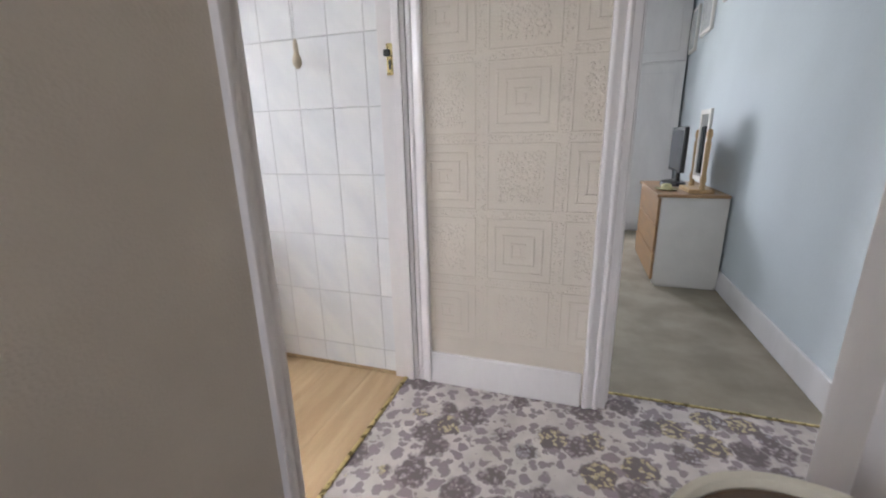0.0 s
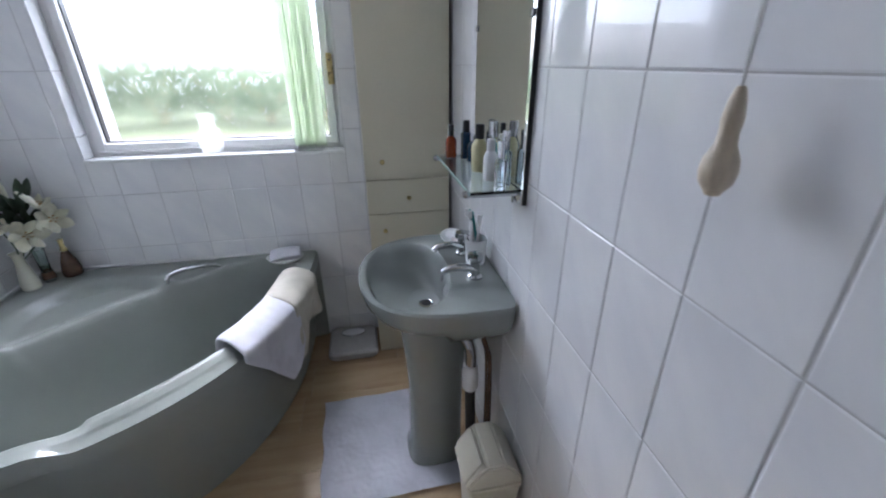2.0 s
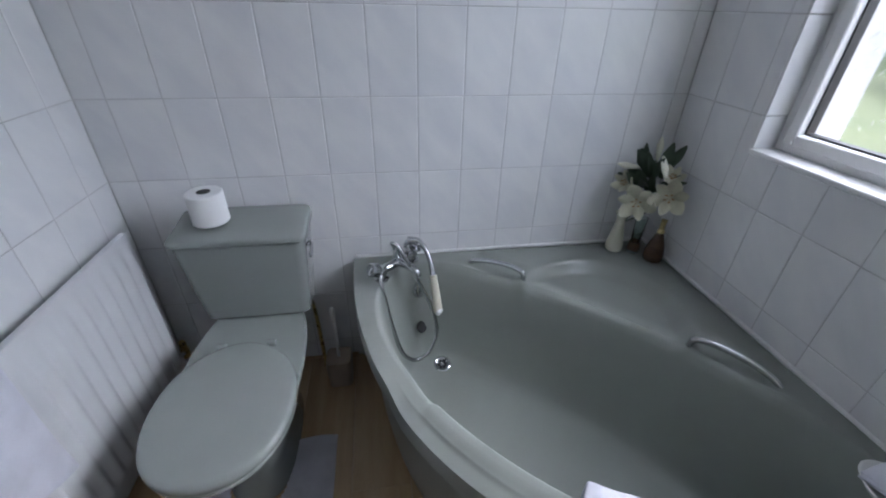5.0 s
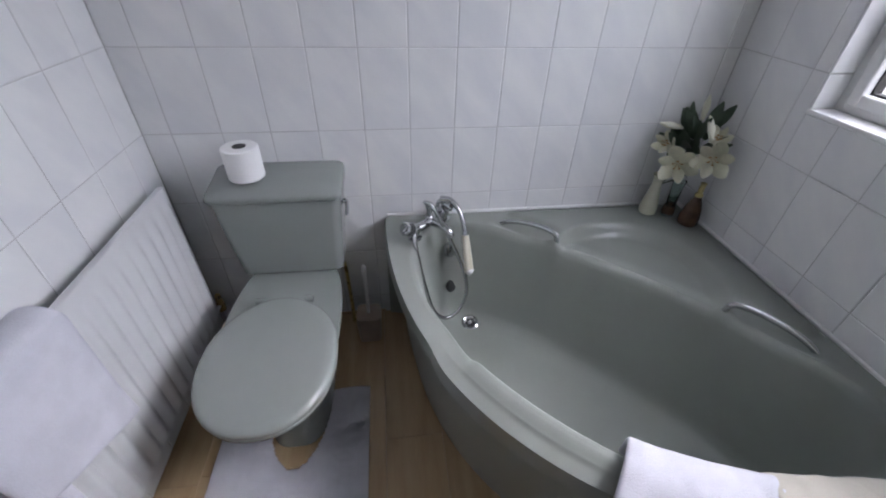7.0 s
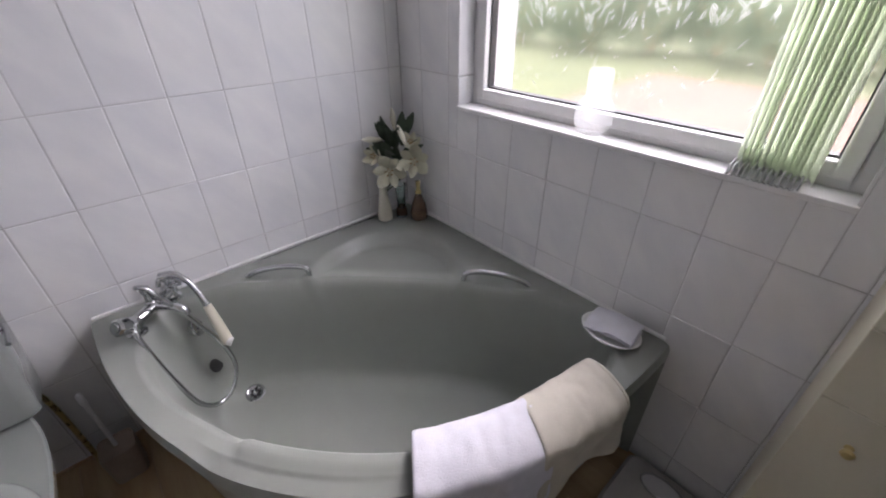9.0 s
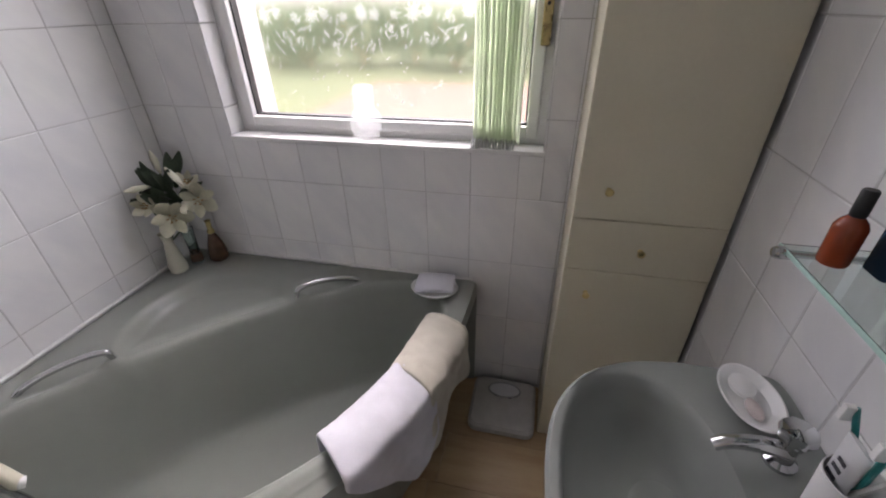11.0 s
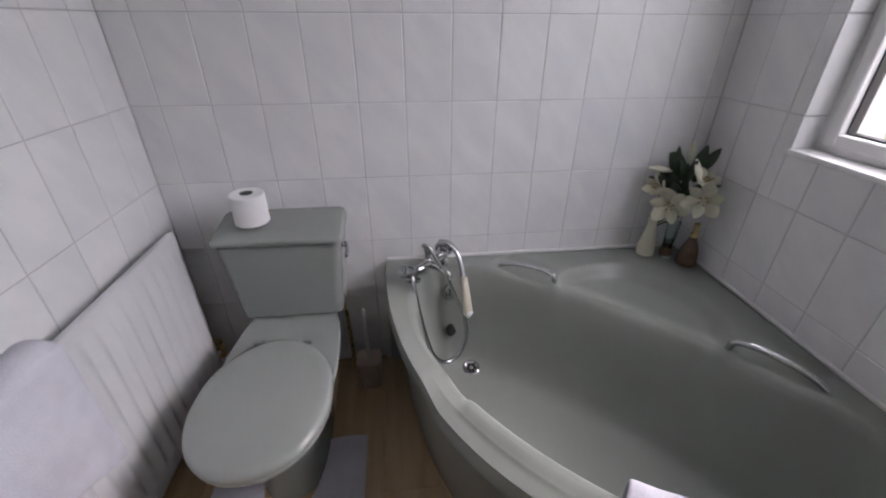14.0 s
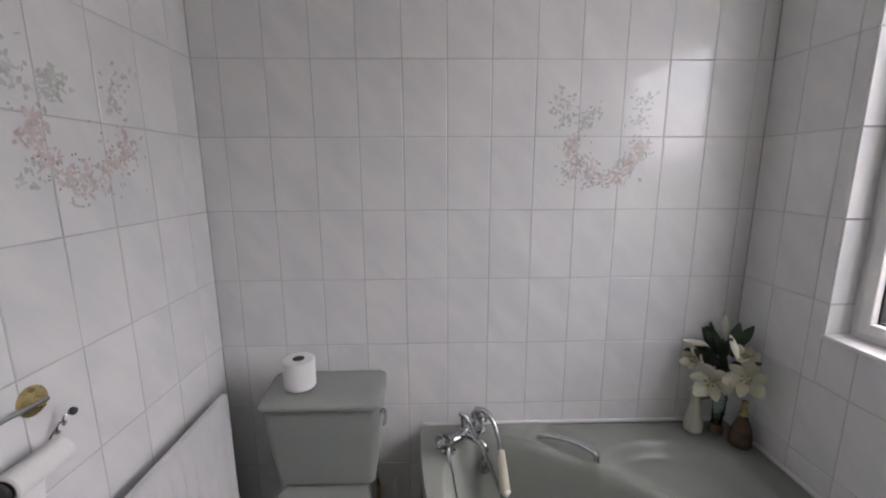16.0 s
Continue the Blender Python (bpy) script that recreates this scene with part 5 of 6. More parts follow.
def rad_towel(name, y0, y1, drop, back, mat, label, seed, slant, lift):
    bm = bmesh.new()
    rows, cols = 24, 18
    rnd = random.Random(seed)
    ph = rnd.random() * 6
    grid = []
    for i in range(cols):
        f = i / (cols - 1)
        col = []
        for j in range(rows):
            g = j / (rows - 1)
            s = g * (drop + back + 0.06 + slant * (f - 0.5)) - back - 0.03
            y = y0 + (y1 - y0) * f + 0.010 * math.sin(4 * g + ph) - 0.05 * (g - 0.5) * slant
            wob = 0.005 * math.sin(6 * f + 4 * g + ph)
            if s < -0.03:
                x, z = RX1 + 0.008 + lift, RZ1 + 0.010 + lift + (s + 0.03)
            elif s < 0.03:
                e = (s + 0.03) / 0.06
                x, z = RX1 + 0.008 + lift - (RX1 - RX0 + 0.026 + 2 * lift) * e, RZ1 + 0.010 + lift + 0.016 * math.sin(math.pi * e)
            else:
                h = s - 0.03
                x, z = RX0 - 0.018 - lift - abs(wob) * min(1, h * 8) - 0.05 * h * f, RZ1 + 0.010 + lift - h
            col.append(bm.verts.new((x, y, z)))
        grid.append(col)
    for a, b in zip(grid, grid[1:]):
        for j in range(rows - 1):
            bm.faces.new((a[j], a[j + 1], b[j + 1], b[j]))
    t = thing(name, (RX0, (y0 + y1) / 2, RZ1 - drop), label, "towel", "radiator towels")
    ob = part("cloth", bm, mat, t, smooth=True)
    thick = ob.modifiers.new("thick", "SOLIDIFY")
    thick.thickness, thick.offset = 0.012, 0.0
    sub = ob.modifiers.new("soft", "SUBSURF")
    sub.levels = sub.render_levels = 1


rad_towel("hand_towel", 0.690, 0.965, 0.28, 0.06, TOWEL, "white folded hand towel hung over the radiator", 2, -0.13, 0.020)
rad_towel("bath_towel", 0.88, 1.018, 0.45, 0.10, TOWEL, "white towel hung over the radiator end", 6, 0.05, 0.0)

holder = thing("paper_holder", (XD, 0.80, 1.0), "brass and chrome toilet paper holder on the tiles", "paper holder")
for y, z in ((0.812, 1.057), (0.690, 1.050)):
    part("rose", lathe([(0.030, 0), (0.030, 0.004), (0.026, 0.009), (0.012, 0.012), (0.009, 0.024), (0, 0.024)], (XD, y, z), 24, (-1, 0, 0)), BRASS, holder, "round brass rose", smooth=True)
part("bar", tube([(XD - 0.022, 0.812, 1.057), (XD - 0.022, 0.75, 1.054), (XD - 0.022, 0.680, 1.050)], 0.005, 10), CHROME, holder, smooth=True)
part("arm", tube([(XD - 0.022, 0.812, 1.057), (XD - 0.042, 0.826, 1.01), (XD - 0.055, 0.830, 0.965), (XD - 0.055, 0.822, 0.958)], 0.004, 10), CHROME, holder, smooth=True)
part("spindle", tube([(XD - 0.055, 0.825, 0.958), (XD - 0.055, 0.76, 0.956), (XD - 0.055, 0.700, 0.954)], 0.008, 12), CHROME, holder, smooth=True)
part("end_knob", lathe([(0.017, 0), (0.019, 0.003), (0.017, 0.007), (0, 0.008)], (XD - 0.055, 0.818, 0.958), 18, (0, 1, 0)), DARK, holder, "dark end disc", smooth=True)
toilet_roll((XD - 0.055, 0.702, 0.956), (0, 1, 0), "nearly used white toilet roll on the holder", r=0.026, ln=0.113)
rings = []
for k in range(9):
    t = k / 8
    px = XD - 0.028 + 0.019 * math.sin(1.5 * t)
    rings.append([(px - 0.0015, 0.707 + 0.005 * t, 0.955 - 0.12 * t), (px - 0.0015, 0.816 + 0.003 * t, 0.955 - 0.12 * t), (px, 0.816 + 0.003 * t, 0.955 - 0.12 * t), (px, 0.707 + 0.005 * t, 0.955 - 0.12 * t)])
sh = loft(rings)
tagged(part("paper_sheet", sh, PAPER, smooth=True), "loose white sheet hanging from the toilet roll", "paper")
hook = thing("spiral_hook", (XD, 0.665, 1.03), "chrome spiral wall hook with a black tip", "hook")
hp = [(XD - 0.004 - 0.004 * k, 0.668 - 0.001 * k + 0.008 * math.cos(1.9 * k), 0.955 + 0.0055 * k + 0.008 * math.sin(1.9 * k)) for k in range(9)]
part("coil", tube(hp, 0.0022, 7), CHROME, hook, smooth=True)
part("tip", lathe([(0.007, 0), (0.009, 0.004), (0.006, 0.010), (0, 0.010)], hp[-1], 12, (-1, 0, 0.3)), DARK, hook, smooth=True)

# ---- bathroom door frame ----
door_frame = thing("door_1", (2.0, 1.48, 0), "white painted bathroom door frame with brass strike plate", "door frame", kind="structure")
part("jamb", box(XD + 0.001, HX, YA - 0.013, YA + 0.004, 0, 2.045, 0.002), GLOSS, door_frame)
part("jamb", box(XD + 0.001, HX, D_Y0 - 0.034, D_Y0, 0, 2.045, 0.002), GLOSS, door_frame)
part("head", box(XD + 0.001, HX, D_Y0, YA - 0.013, 2.015, 2.045, 0.002), GLOSS, door_frame)
part("stop", box(2.018, 2.045, YA - 0.024, YA - 0.0135, 0, 2.014, 0.002), GLOSS, door_frame)
part("stop", box(2.018, 2.045, D_Y0 + 0.0005, D_Y0 + 0.011, 0, 2.014, 0.002), GLOSS, door_frame)


def architrave(path_a, path_b, outw):
    """A moulded strip between two points, standing off a wall: profile across outw, depth along dep."""
    a, b = Vector(path_a), Vector(path_b)
    outv, dep = Vector(outw[0]), Vector(outw[1])
    prof = [(0, 0), (0, 0.008), (0.006, 0.012), (0.016, 0.012), (0.020, 0.009), (0.028, 0.010), (0.040, 0.016), (0.050, 0.019), (0.056, 0.017), (0.058, 0.012), (0.058, 0)]
    return loft([[e + outv * p + dep * q for p, q in prof] for e in (a, b)])


part("architrave", architrave((HX + 0.002, YA, 0), (HX + 0.002, YA, 2.10), ((1, 0, 0), (0, -1, 0))), GLOSS, door_frame, smooth=True)
part("architrave", architrave((HX, D_Y0 - 0.008, 0), (HX, D_Y0 - 0.008, 2.10), ((0, -1, 0), (1, 0, 0))), GLOSS, door_frame, smooth=True)
part("architrave", architrave((HX, D_Y0 - 0.06, 2.028), (HX, YA - 0.02, 2.028), ((0, 0, 1), (1, 0, 0))), GLOSS, door_frame, smooth=True)
keep = part("strike_plate", box(1.990, 2.013, YA - 0.0165, YA - 0.0129, 1.208, 1.310, 0.001), BRASS, door_frame, "worn brass strike plate")
part("latch_box", box(1.984, 2.006, YA - 0.030, YA - 0.0166, 1.268, 1.290, 0.003), DARK, keep, "dark metal latch")
part("slot", box(1.997, 2.007, YA - 0.0172, YA - 0.0163, 1.226, 1.256), DARK, keep)
for z in (1.215, 1.303):
    part("screw", lathe([(0.0035, 0), (0.003, 0.001)], (2.002, YA - 0.0166, z), 10, (0, -1, 0)), BRASS, keep)
part("skirting", box(XB, XD, YA - 0.008, YA - 0.0005, 0.0, 0.016, 0.003), OAK, wall_north, "thin wooden floor bead")
part("skirting", box(1.25, XD - 0.008, 0.0005, 0.008, 0.0, 0.016, 0.003), OAK, wall_south, "thin wooden floor bead")

# ---- landing ----
sk = tagged(part("baseboard", box(HX + 0.062, BX0 - 0.09, YA - 0.016, YA, 0.003, 0.142, 0.004), GLOSS), "white painted skirting board on the landing", "skirting board", kind="structure")
bed_frame = thing("door_2", (3.16, 1.91, 0), "white painted bedroom door frame standing open", "door frame", kind="structure")
part("jamb", box(BX0 - 0.03, BX0, YA - 0.001, YA + 0.112, 0.003, 2.05, 0.002), GLOSS, bed_frame)
part("jamb", box(BX1, BX1 + 0.03, YA - 0.001, YA + 0.112, 0.003, 2.05, 0.002), GLOSS, bed_frame)
part("head", box(BX0, BX1, YA - 0.001, YA + 0.112, 2.02, 2.05, 0.002), GLOSS, bed_frame)
part("stop", box(BX0 + 0.0005, BX0 + 0.012, YA + 0.045, YA + 0.07, 0.003, 2.02, 0.002), GLOSS, bed_frame)
part("architrave", architrave((BX0 - 0.025, YA, 0.003), (BX0 - 0.025, YA, 2.10), ((-1, 0, 0), (0, -1, 0))), GLOSS, bed_frame, smooth=True)
part("architrave", architrave((BX0 - 0.083, YA, 2.045), (BX1 + 0.03, YA, 2.045), ((0, 0, 1), (0, -1, 0))), GLOSS, bed_frame, smooth=True)


def relief():
    """Raised squares of the embossed paper: stepped square spirals and pebbled squares in turn."""
    rnd = random.Random(9)
    P = 0.262

    allv, allf = [], []

    def put(x0, x1, z0, z1, h=0.0014):
        x0, x1 = max(x0, HX + 0.064), min(x1, BX0 - 0.087)
        z0 = max(z0, 0.145)
        if x1 - x0 < 0.005 or z1 - z0 < 0.005:
            return
        i = len(allv)
        ins = 0.0018
        allv.extend([(x0, YA, z0), (x1, YA, z0), (x1, YA, z1), (x0, YA, z1), (x0 + ins, YA - h, z0 + ins), (x1 - ins, YA - h, z0 + ins), (x1 - ins, YA - h, z1 - ins), (x0 + ins, YA - h, z1 - ins)])
        for k in range(4):
            allf.append((i + k, i + (k + 1) % 4, i + 4 + (k + 1) % 4, i + 4 + k))
        allf.append((i + 4, i + 5, i + 6, i + 7))

    def ringsq(cx, cz, s, w):
        put(cx - s, cx + s, cz + s - w, cz + s)
        put(cx - s, cx + s, cz - s, cz - s + w)
        put(cx - s, cx - s + w, cz - s + w, cz + s - w)
        put(cx + s - w, cx + s, cz - s + w, cz + s - w)

    for c in range(-1, 4):
        for r in range(0, 9):
            cx, cz = 2.19 + c * 0.272, 0.33 + r * P
            ringsq(cx, cz, 0.117, 0.007)
            if (c + r) % 2 == 0:
                ringsq(cx, cz, 0.088, 0.008)
                ringsq(cx, cz, 0.058, 0.008)
                put(cx - 0.028, cx + 0.028, cz + 0.020, cz + 0.029)
                put(cx - 0.028, cx - 0.019, cz - 0.028, cz + 0.020)
                put(cx - 0.019, cx + 0.028, cz - 0.028, cz - 0.019)
                put(cx + 0.004, cx + 0.012, cz - 0.012, cz + 0.010)
            else:
                for k in range(420):
                    x, z = cx + rnd.uniform(-0.078, 0.078), cz + rnd.uniform(-0.088, 0.088)
                    s = rnd.uniform(0.0025, 0.0055)
                    put(x - s * 0.8, x + s * 0.8, z - s, z + s, rnd.uniform(0.0008, 0.0019))
            for k in range(170):
                e = rnd.choice(((0.127, None), (-0.127, None), (None, 0.124), (None, -0.124)))
                x = cx + (e[0] + rnd.uniform(-0.006, 0.006) if e[0] is not None else rnd.uniform(-0.12, 0.12))
                z = cz + (e[1] + rnd.uniform(-0.005, 0.005) if e[1] is not None else rnd.uniform(-0.12, 0.12))
                s = rnd.uniform(0.002, 0.0042)
                put(x - s, x + s, z - s, z + s, rnd.uniform(0.0007, 0.0016))
    me = bpy.data.meshes.new("relief")
    me.from_pydata(allv, [], allf)
    me.materials.append(WALLPAPER)
    ob = place(new("relief", me), wall_landing)
    return tagged(ob, "raised squares of the wallpaper", kind="stuff")


relief()

basket = thing("wicker_basket", (2.87, 0.75, 0.002), "round cream-rimmed wicker basket on the landing carpet", "basket")
part("rim", loft([oval(2.87, 0.75, 0.622, 0.128, 0.128, 48), oval(2.87, 0.75, 0.638, 0.136, 0.136, 48), oval(2.87, 0.75, 0.650, 0.130, 0.130, 48), oval(2.87, 0.75, 0.646, 0.124, 0.124, 48), oval(2.87, 0.75, 0.626, 0.121, 0.121, 48)], cap0=False, cap1=False), CREAM_PLASTIC, basket, "smooth cream rim", smooth=True)
# Dark brown disc stands in for the basket's dark inside.
part("lid", lathe([(0.1205, 0.600), (0.1205, 0.634), (0.09, 0.638), (0.0, 0.640)], (2.87, 0.75, 0.002), 40), BROWN_GLASS, basket, "dark brown disc just inside the rim", smooth=True)
wk = bmesh.new()
for k in range(24):
    lathe([(0.108 + 0.004 * (k % 2), 0.0 + k * 0.026), (0.120 + 0.004 * (k % 2), 0.013 + k * 0.026), (0.108 + 0.004 * (k % 2), 0.026 + k * 0.026)], (2.87, 0.75, 0.002), 32, bm=wk)
part("weave", wk, BROWN_GLASS, basket, "dark brown woven cane", smooth=True)

# ---- bedroom, seen through its door ----
tagged(part("baseboard", box(3.540, 3.556, YA + 0.115, 5.4, 0.005, 0.135, 0.004), GLOSS), "white skirting board in the bedroom", "skirting board", kind="structure")
chest = thing("chest_of_drawers", (3.36, 3.68, 0.004), "white chest of drawers with wooden top and fronts", "chest of drawers")
part("carcass", box(3.165, 3.538, 3.31, 4.12, 0.02, 0.600, 0.003), DRAWER_WHITE, chest)
part("top", box(3.135, 3.538, 3.295, 4.135, 0.600, 0.620, 0.004), DRAWER_OAK, chest, "brown wooden top")
part("plinth", box(3.185, 3.53, 3.32, 4.11, 0.004, 0.02), DRAWER_WHITE, chest)
for k in range(3):
    part("drawer_front", box(3.148, 3.1645, 3.322, 4.108, 0.045 + k * 0.185, 0.222 + k * 0.185, 0.003), DRAWER_OAK, chest, "wooden drawer front")
tm = thing("dressing_mirror", (3.40, 3.50, 0.62), "pine swing dressing-table mirror", "mirror")
part("base", box(3.32, 3.46, 3.36, 3.64, 0.6205, 0.645, 0.005), PINE, tm)
for y in (3.365, 3.625):
    part("post", lathe([(0.020, 0), (0.014, 0.03), (0.019, 0.06), (0.013, 0.10), (0.017, 0.28), (0.012, 0.30), (0.019, 0.33), (0.014, 0.36), (0, 0.37)], (3.39, y, 0.645), 14), PINE, tm, smooth=True)
fr = bmesh.new()
for b in ((3.383, 3.399, 3.385, 3.415, 0.69, 1.13), (3.383, 3.399, 3.575, 3.605, 0.69, 1.13), (3.383, 3.399, 3.415, 3.575, 0.69, 0.72), (3.383, 3.399, 3.415, 3.575, 1.10, 1.13)):
    box(*b, 0.003, bm=fr)
part("frame", fr, DRAWER_WHITE, tm, "pale mirror frame")
part("glass", box(3.388, 3.393, 3.414, 3.576, 0.719, 1.101), MIRROR, tm)
mon = thing("monitor", (3.30, 3.86, 0.62), "black flat-screen television on a stand", "television")
part("base", loft([oval(3.32, 3.86, 0.6205, 0.085, 0.13, 30), oval(3.32, 3.86, 0.645, 0.080, 0.125, 30), oval(3.32, 3.86, 0.652, 0.06, 0.10, 30)]), BLACK, mon, smooth=True)
part("stem", box(3.335, 3.36, 3.84, 3.88, 0.65, 0.80, 0.004), BLACK, mon)
part("bezel", box(3.315, 3.345, 3.66, 4.06, 0.72, 1.03, 0.006), BLACK, mon)
part("screen", box(3.3135, 3.3148, 3.68, 4.04, 0.74, 1.01), SCREEN, mon, "dark grey screen")
saucer = thing("cup_and_saucer", (3.22, 3.52, 0.62), "pale green cup upturned on a saucer", "crockery")
part("saucer", lathe([(0.03, 0), (0.06, 0.004), (0.075, 0.012), (0.072, 0.013), (0.03, 0.006)], (3.22, 3.52, 0.6205), 24), YELLOW_LIQUID, saucer, smooth=True)
part("cup", lathe([(0.036, 0.007), (0.037, 0.02), (0.028, 0.040), (0.016, 0.046), (0, 0.046)], (3.22, 3.52, 0.6205), 20), YELLOW_LIQUID, saucer, smooth=True)
for y0, y1, z0, z1 in ((4.79, 5.01, 1.68, 2.04), (4.34, 4.66, 1.75, 2.07), (3.93, 4.12, 1.87, 2.20)):
    pc = thing("picture", (3.556, (y0 + y1) / 2, z0), "small framed picture on the pale blue wall", "picture", "bedroom pictures")
    part("frame", box(3.534, 3.5555, y0, y1, z0, z1, 0.004), DRAWER_WHITE, pc)
    part("print", box(3.531, 3.5335, y0 + 0.03, y1 - 0.03, z0 + 0.03, z1 - 0.03), PRINT_GREY, pc, "faded grey print")
ward = thing("wardrobe", (2.9, 5.2, 0.004), "white panelled wardrobe at the end of the bedroom", "wardrobe")
part("body", box(2.55, 3.539, 5.05, 5.395, 0.004, 2.39, 0.004), GLOSS, ward)
for x0, x1 in ((2.56, 3.035), (3.045, 3.535)):
    for z0, z1 in ((0.08, 1.62), (1.64, 2.37)):
        d = part("door", box(x0, x1, 5.030, 5.0495, z0, z1, 0.004), GLOSS, ward)
        part("panel", box(x0 + 0.07, x1 - 0.07, 5.024, 5.0298, z0 + 0.08, z1 - 0.08, 0.004), GLOSS, d)

# ---- printed garlands on the tiles ----


def garland(name, origin, ux, parent, w, h, seed, flip):
    """A faint printed ring of flowers; origin is its lower corner, ux its direction along the wall."""
    rnd = random.Random(seed)
    o, ux, uz = Vector(origin), Vector(ux), Vector((0, 0, 1))
    nrm = ux.cross(uz)
    spots = {PRINT_GREY: [(0.17, 0.72, 0.07), (0.22, 0.60, 0.06), (0.55, 0.66, 0.05), (0.62, 0.60, 0.04), (0.80, 0.72, 0.07), (0.76, 0.62, 0.06), (0.30, 0.28, 0.07), (0.55, 0.20, 0.06), (0.75, 0.25, 0.07), (0.15, 0.38, 0.06)], PRINT_PINK: [(0.18, 0.42, 0.05), (0.24, 0.32, 0.06), (0.34, 0.25, 0.06), (0.45, 0.22, 0.05), (0.56, 0.25, 0.05), (0.66, 0.31, 0.05), (0.72, 0.40, 0.05), (0.70, 0.47, 0.04)], PRINT_INK: [(0.3, 0.3, 0.13), (0.6, 0.3, 0.13)]}
    for mat, n, lab in ((PRINT_GREY, 260, "grey-green printed leaves"), (PRINT_PINK, 240, "faded pink printed blossom"), (PRINT_DOT, 22, "small dark printed berries")):
        verts, faces = [], []
        for k in range(n):
            fx, fz, sp = rnd.choice(spots.get(mat, spots[PRINT_INK]))
            lift = nrm * (-3e-6 * (k + (300 if mat is PRINT_PINK else 600 if mat is PRINT_DOT else 0))) * flip
            c = o + lift + ux * (w * (fx + rnd.gauss(0, sp * 0.75))) + uz * (h * (fz + rnd.gauss(0, sp * 0.75)))
            t = rnd.uniform(0, 6.28)
            d, s = ux * math.cos(t) + uz * math.sin(t), -ux * math.sin(t) + uz * math.cos(t)
            ln, wd = rnd.uniform(0.004, 0.012), rnd.uniform(0.002, 0.006)
            if mat is PRINT_DOT:
                ln, wd = 0.004, 0.002
            i = len(verts)
            verts += [c - d * ln, c - d * ln * 0.3 + s * wd, c + d * ln * 0.4 + s * wd * 0.8, c + d * ln, c + d * ln * 0.3 - s * wd, c - d * ln * 0.4 - s * wd * 0.7]
            faces.append(tuple(range(i, i + 6)))
        me = bpy.data.meshes.new(name)
        me.from_pydata(verts, [], faces)
        me.materials.append(mat)
        tagged(place(new(name, me), parent), lab, kind="stuff")


garland("garland_print", (0.37, 0.0006, 1.36), (1, 0, 0), wall_south, 0.45, 0.48, 11, 1)
garland("garland_print", (XD - 0.0006, 0.263, 1.36), (0, 1, 0), wall_east, 0.45, 0.48, 21, 1)

# ---- pieces: wall tiles and floor planks ----
tile_cache = {}


def tile_mesh(w, h):
    key = (round(w, 4), round(h, 4))
    if key not in tile_cache:
        c = 0.0022
        v = [(0, 0, 0), (w, 0, 0), (w, 0, h), (0, 0, h), (0, -G + 0.0012, 0), (w, -G + 0.0012, 0), (w, -G + 0.0012, h), (0, -G + 0.0012, h), (c, -G, c), (w - c, -G, c), (w - c, -G, h - c), (c, -G, h - c)]
        f = [(0, 1, 5, 4), (1, 2, 6, 5), (2, 3, 7, 6), (3, 0, 4, 7), (4, 5, 9, 8), (5, 6, 10, 9), (6, 7, 11, 10), (7, 4, 8, 11), (8, 9, 10, 11)]
        me = bpy.data.meshes.new("tile")
        me.from_pydata([(x - w / 2, y, z - h / 2) for x, y, z in v], [], f)
        me.materials.append(TILE)
        tile_cache[key] = me
    return tile_cache[key]


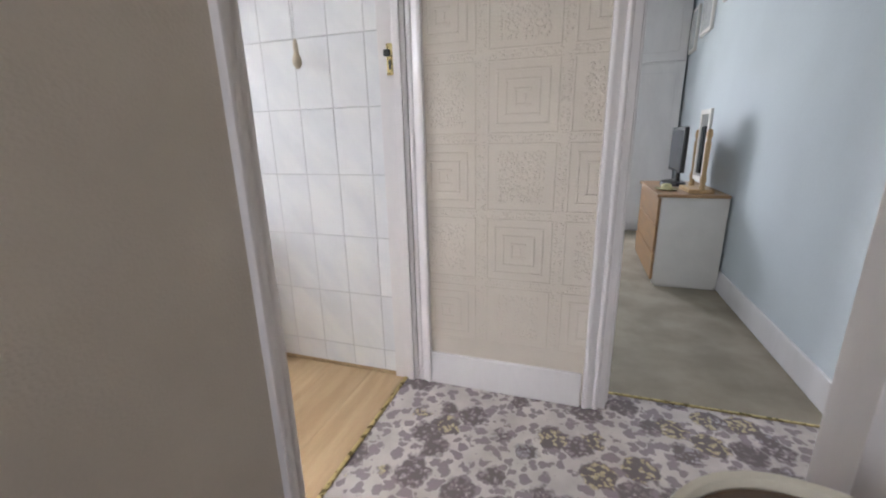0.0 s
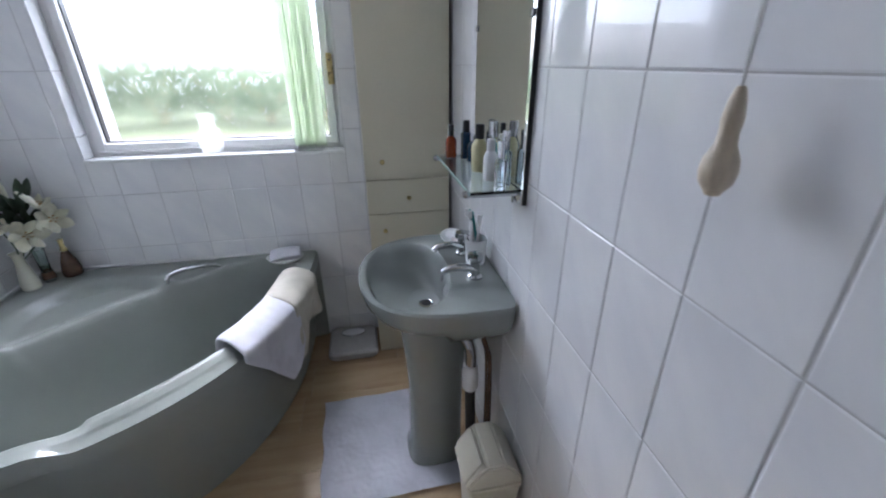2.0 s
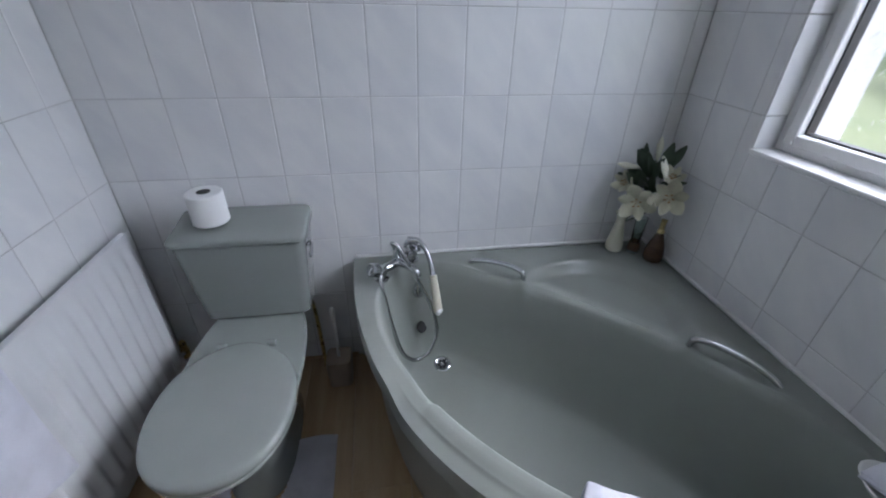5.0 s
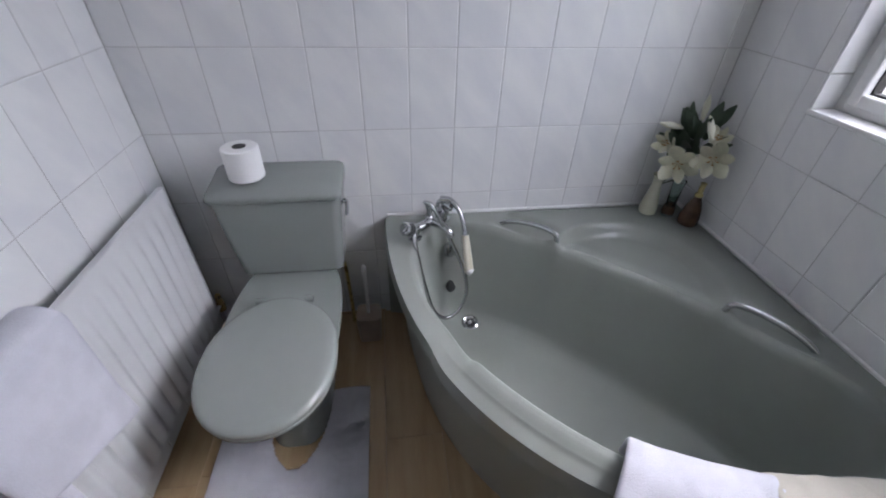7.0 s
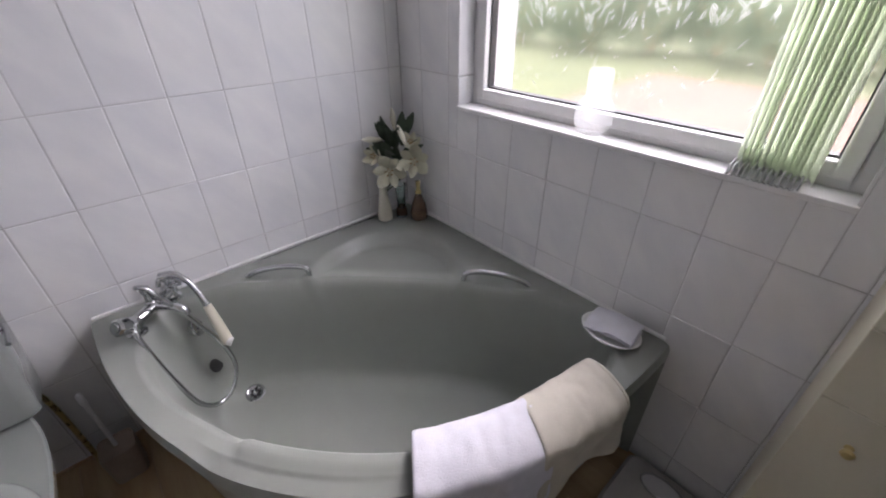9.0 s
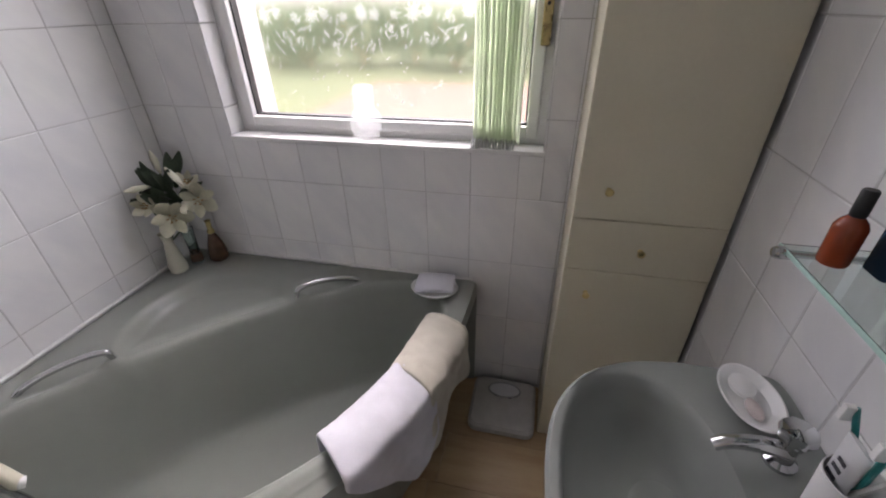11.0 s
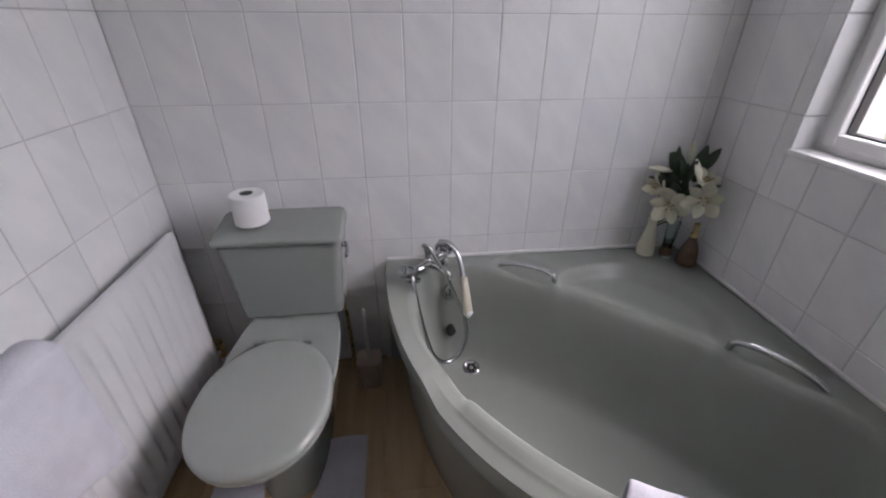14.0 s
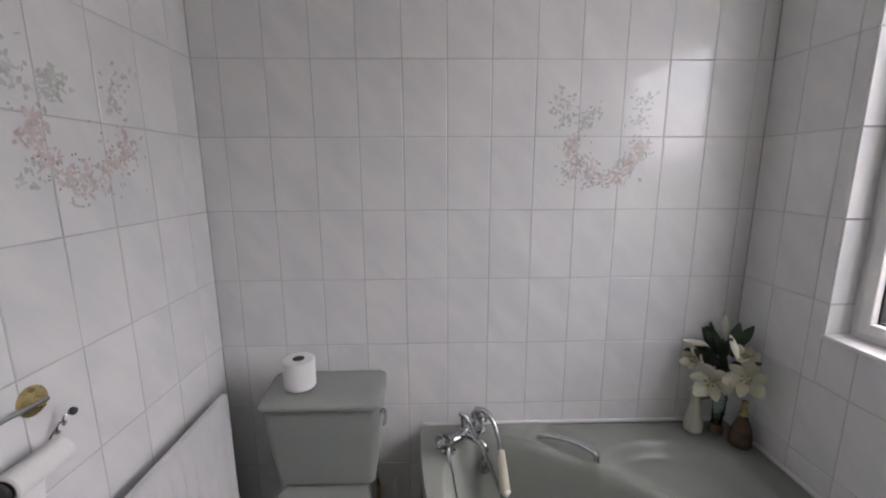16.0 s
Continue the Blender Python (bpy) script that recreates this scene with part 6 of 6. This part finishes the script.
def tiles(parent, along, edges, rows, base, turn, hole=None):
    """along: tile edges along the wall; base(s) gives the place; joints 3 mm."""
    rnd = random.Random(len(edges) * 7 + int(turn))
    J = 0.0011
    for a0, a1 in zip(edges, edges[1:]):
        for z0, z1 in zip(rows, rows[1:]):
            pieces = [(a0, a1, z0, z1)]
            if hole:
                h0, h1, g0, g1 = hole
                if a1 > h0 and a0 < h1 and z1 > g0 and z0 < g1:
                    pieces = []
                    if a0 < h0 - 0.004:
                        pieces.append((a0, h0, z0, z1))
                    if a1 > h1 + 0.004:
                        pieces.append((h1, a1, z0, z1))
                    m0, m1 = max(a0, h0), min(a1, h1)
                    if z0 < g0 - 0.004:
                        pieces.append((m0, m1, z0, g0))
                    if z1 > g1 + 0.004:
                        pieces.append((m0, m1, g1, z1))
            for p0, p1, q0, q1 in pieces:
                if p1 - p0 < 0.008 or q1 - q0 < 0.008:
                    continue
                ob = new("tile", tile_mesh(p1 - p0 - 2 * J, q1 - q0 - 2 * J))
                x, y = base((p0 + p1) / 2)
                ob.matrix_basis = pose(x, y, (q0 + q1) / 2, rnd.uniform(-0.14, 0.14), 0, turn + rnd.uniform(-0.14, 0.14))
                place(ob, parent)


def span(lo, hi, origin, pitch):
    k = math.ceil((lo + 0.004 - origin) / pitch)
    out = [lo]
    while origin + k * pitch < hi - 0.004:
        out.append(origin + k * pitch)
        k += 1
    return out + [hi]


ROWS_C = span(0.0, TOP, 0.10, 0.25)
ROWS_A = span(0.0, TOP, 0.11, 0.25)
tiles(wall_south, "x", span(XB, XD, 0.22, 0.15), ROWS_C, lambda s: (s, -G), 180)
tiles(wall_north, "x", span(XB, XD, 1.90, 0.15), ROWS_A, lambda s: (s, YA + G), 0)
tiles(wall_west, "y", span(0.0, YA, 1.178, 0.15), ROWS_C, lambda s: (XB - G, s), 90, (W_Y0, W_Y1, W_Z0 - 0.012, W_Z1))
tiles(wall_east, "y", span(0.0, D_Y0 - 0.034, 0.258, 0.15), ROWS_C, lambda s: (XD + G, s), 270)

floor = new("floor")
tagged(floor, "oak laminate plank bathroom floor", "floor", kind="structure")
prnd = random.Random(2)
plank_cache = {}
x = XB - 0.1
row = 0
while x < 1.995:
    x0, x1 = max(x, XB), min(x + 0.192, 1.995)
    y = -0.9 * prnd.random()
    while y < YA:
        y0, y1 = max(y, 0.0), min(y + 1.21, YA)
        if y1 - y0 > 0.02 and x1 - x0 > 0.01:
            key = (round(x1 - x0, 3), round(y1 - y0, 3))
            if key not in plank_cache:
                bmp = box(-(x1 - x0) / 2 + 0.0004, (x1 - x0) / 2 - 0.0004, -(y1 - y0) / 2 + 0.0004, (y1 - y0) / 2 - 0.0004, -0.010, 0.0, 0.0006, 1)
                me = bpy.data.meshes.new("plank")
                bmp.to_mesh(me)
                bmp.free()
                me.materials.append(OAK)
                plank_cache[key] = me
            ob = new("plank", plank_cache[key])
            ob.location = ((x0 + x1) / 2, (y0 + y1) / 2, 0.0)
            place(ob, floor)
        y += 1.21
    x += 0.192
    row += 1
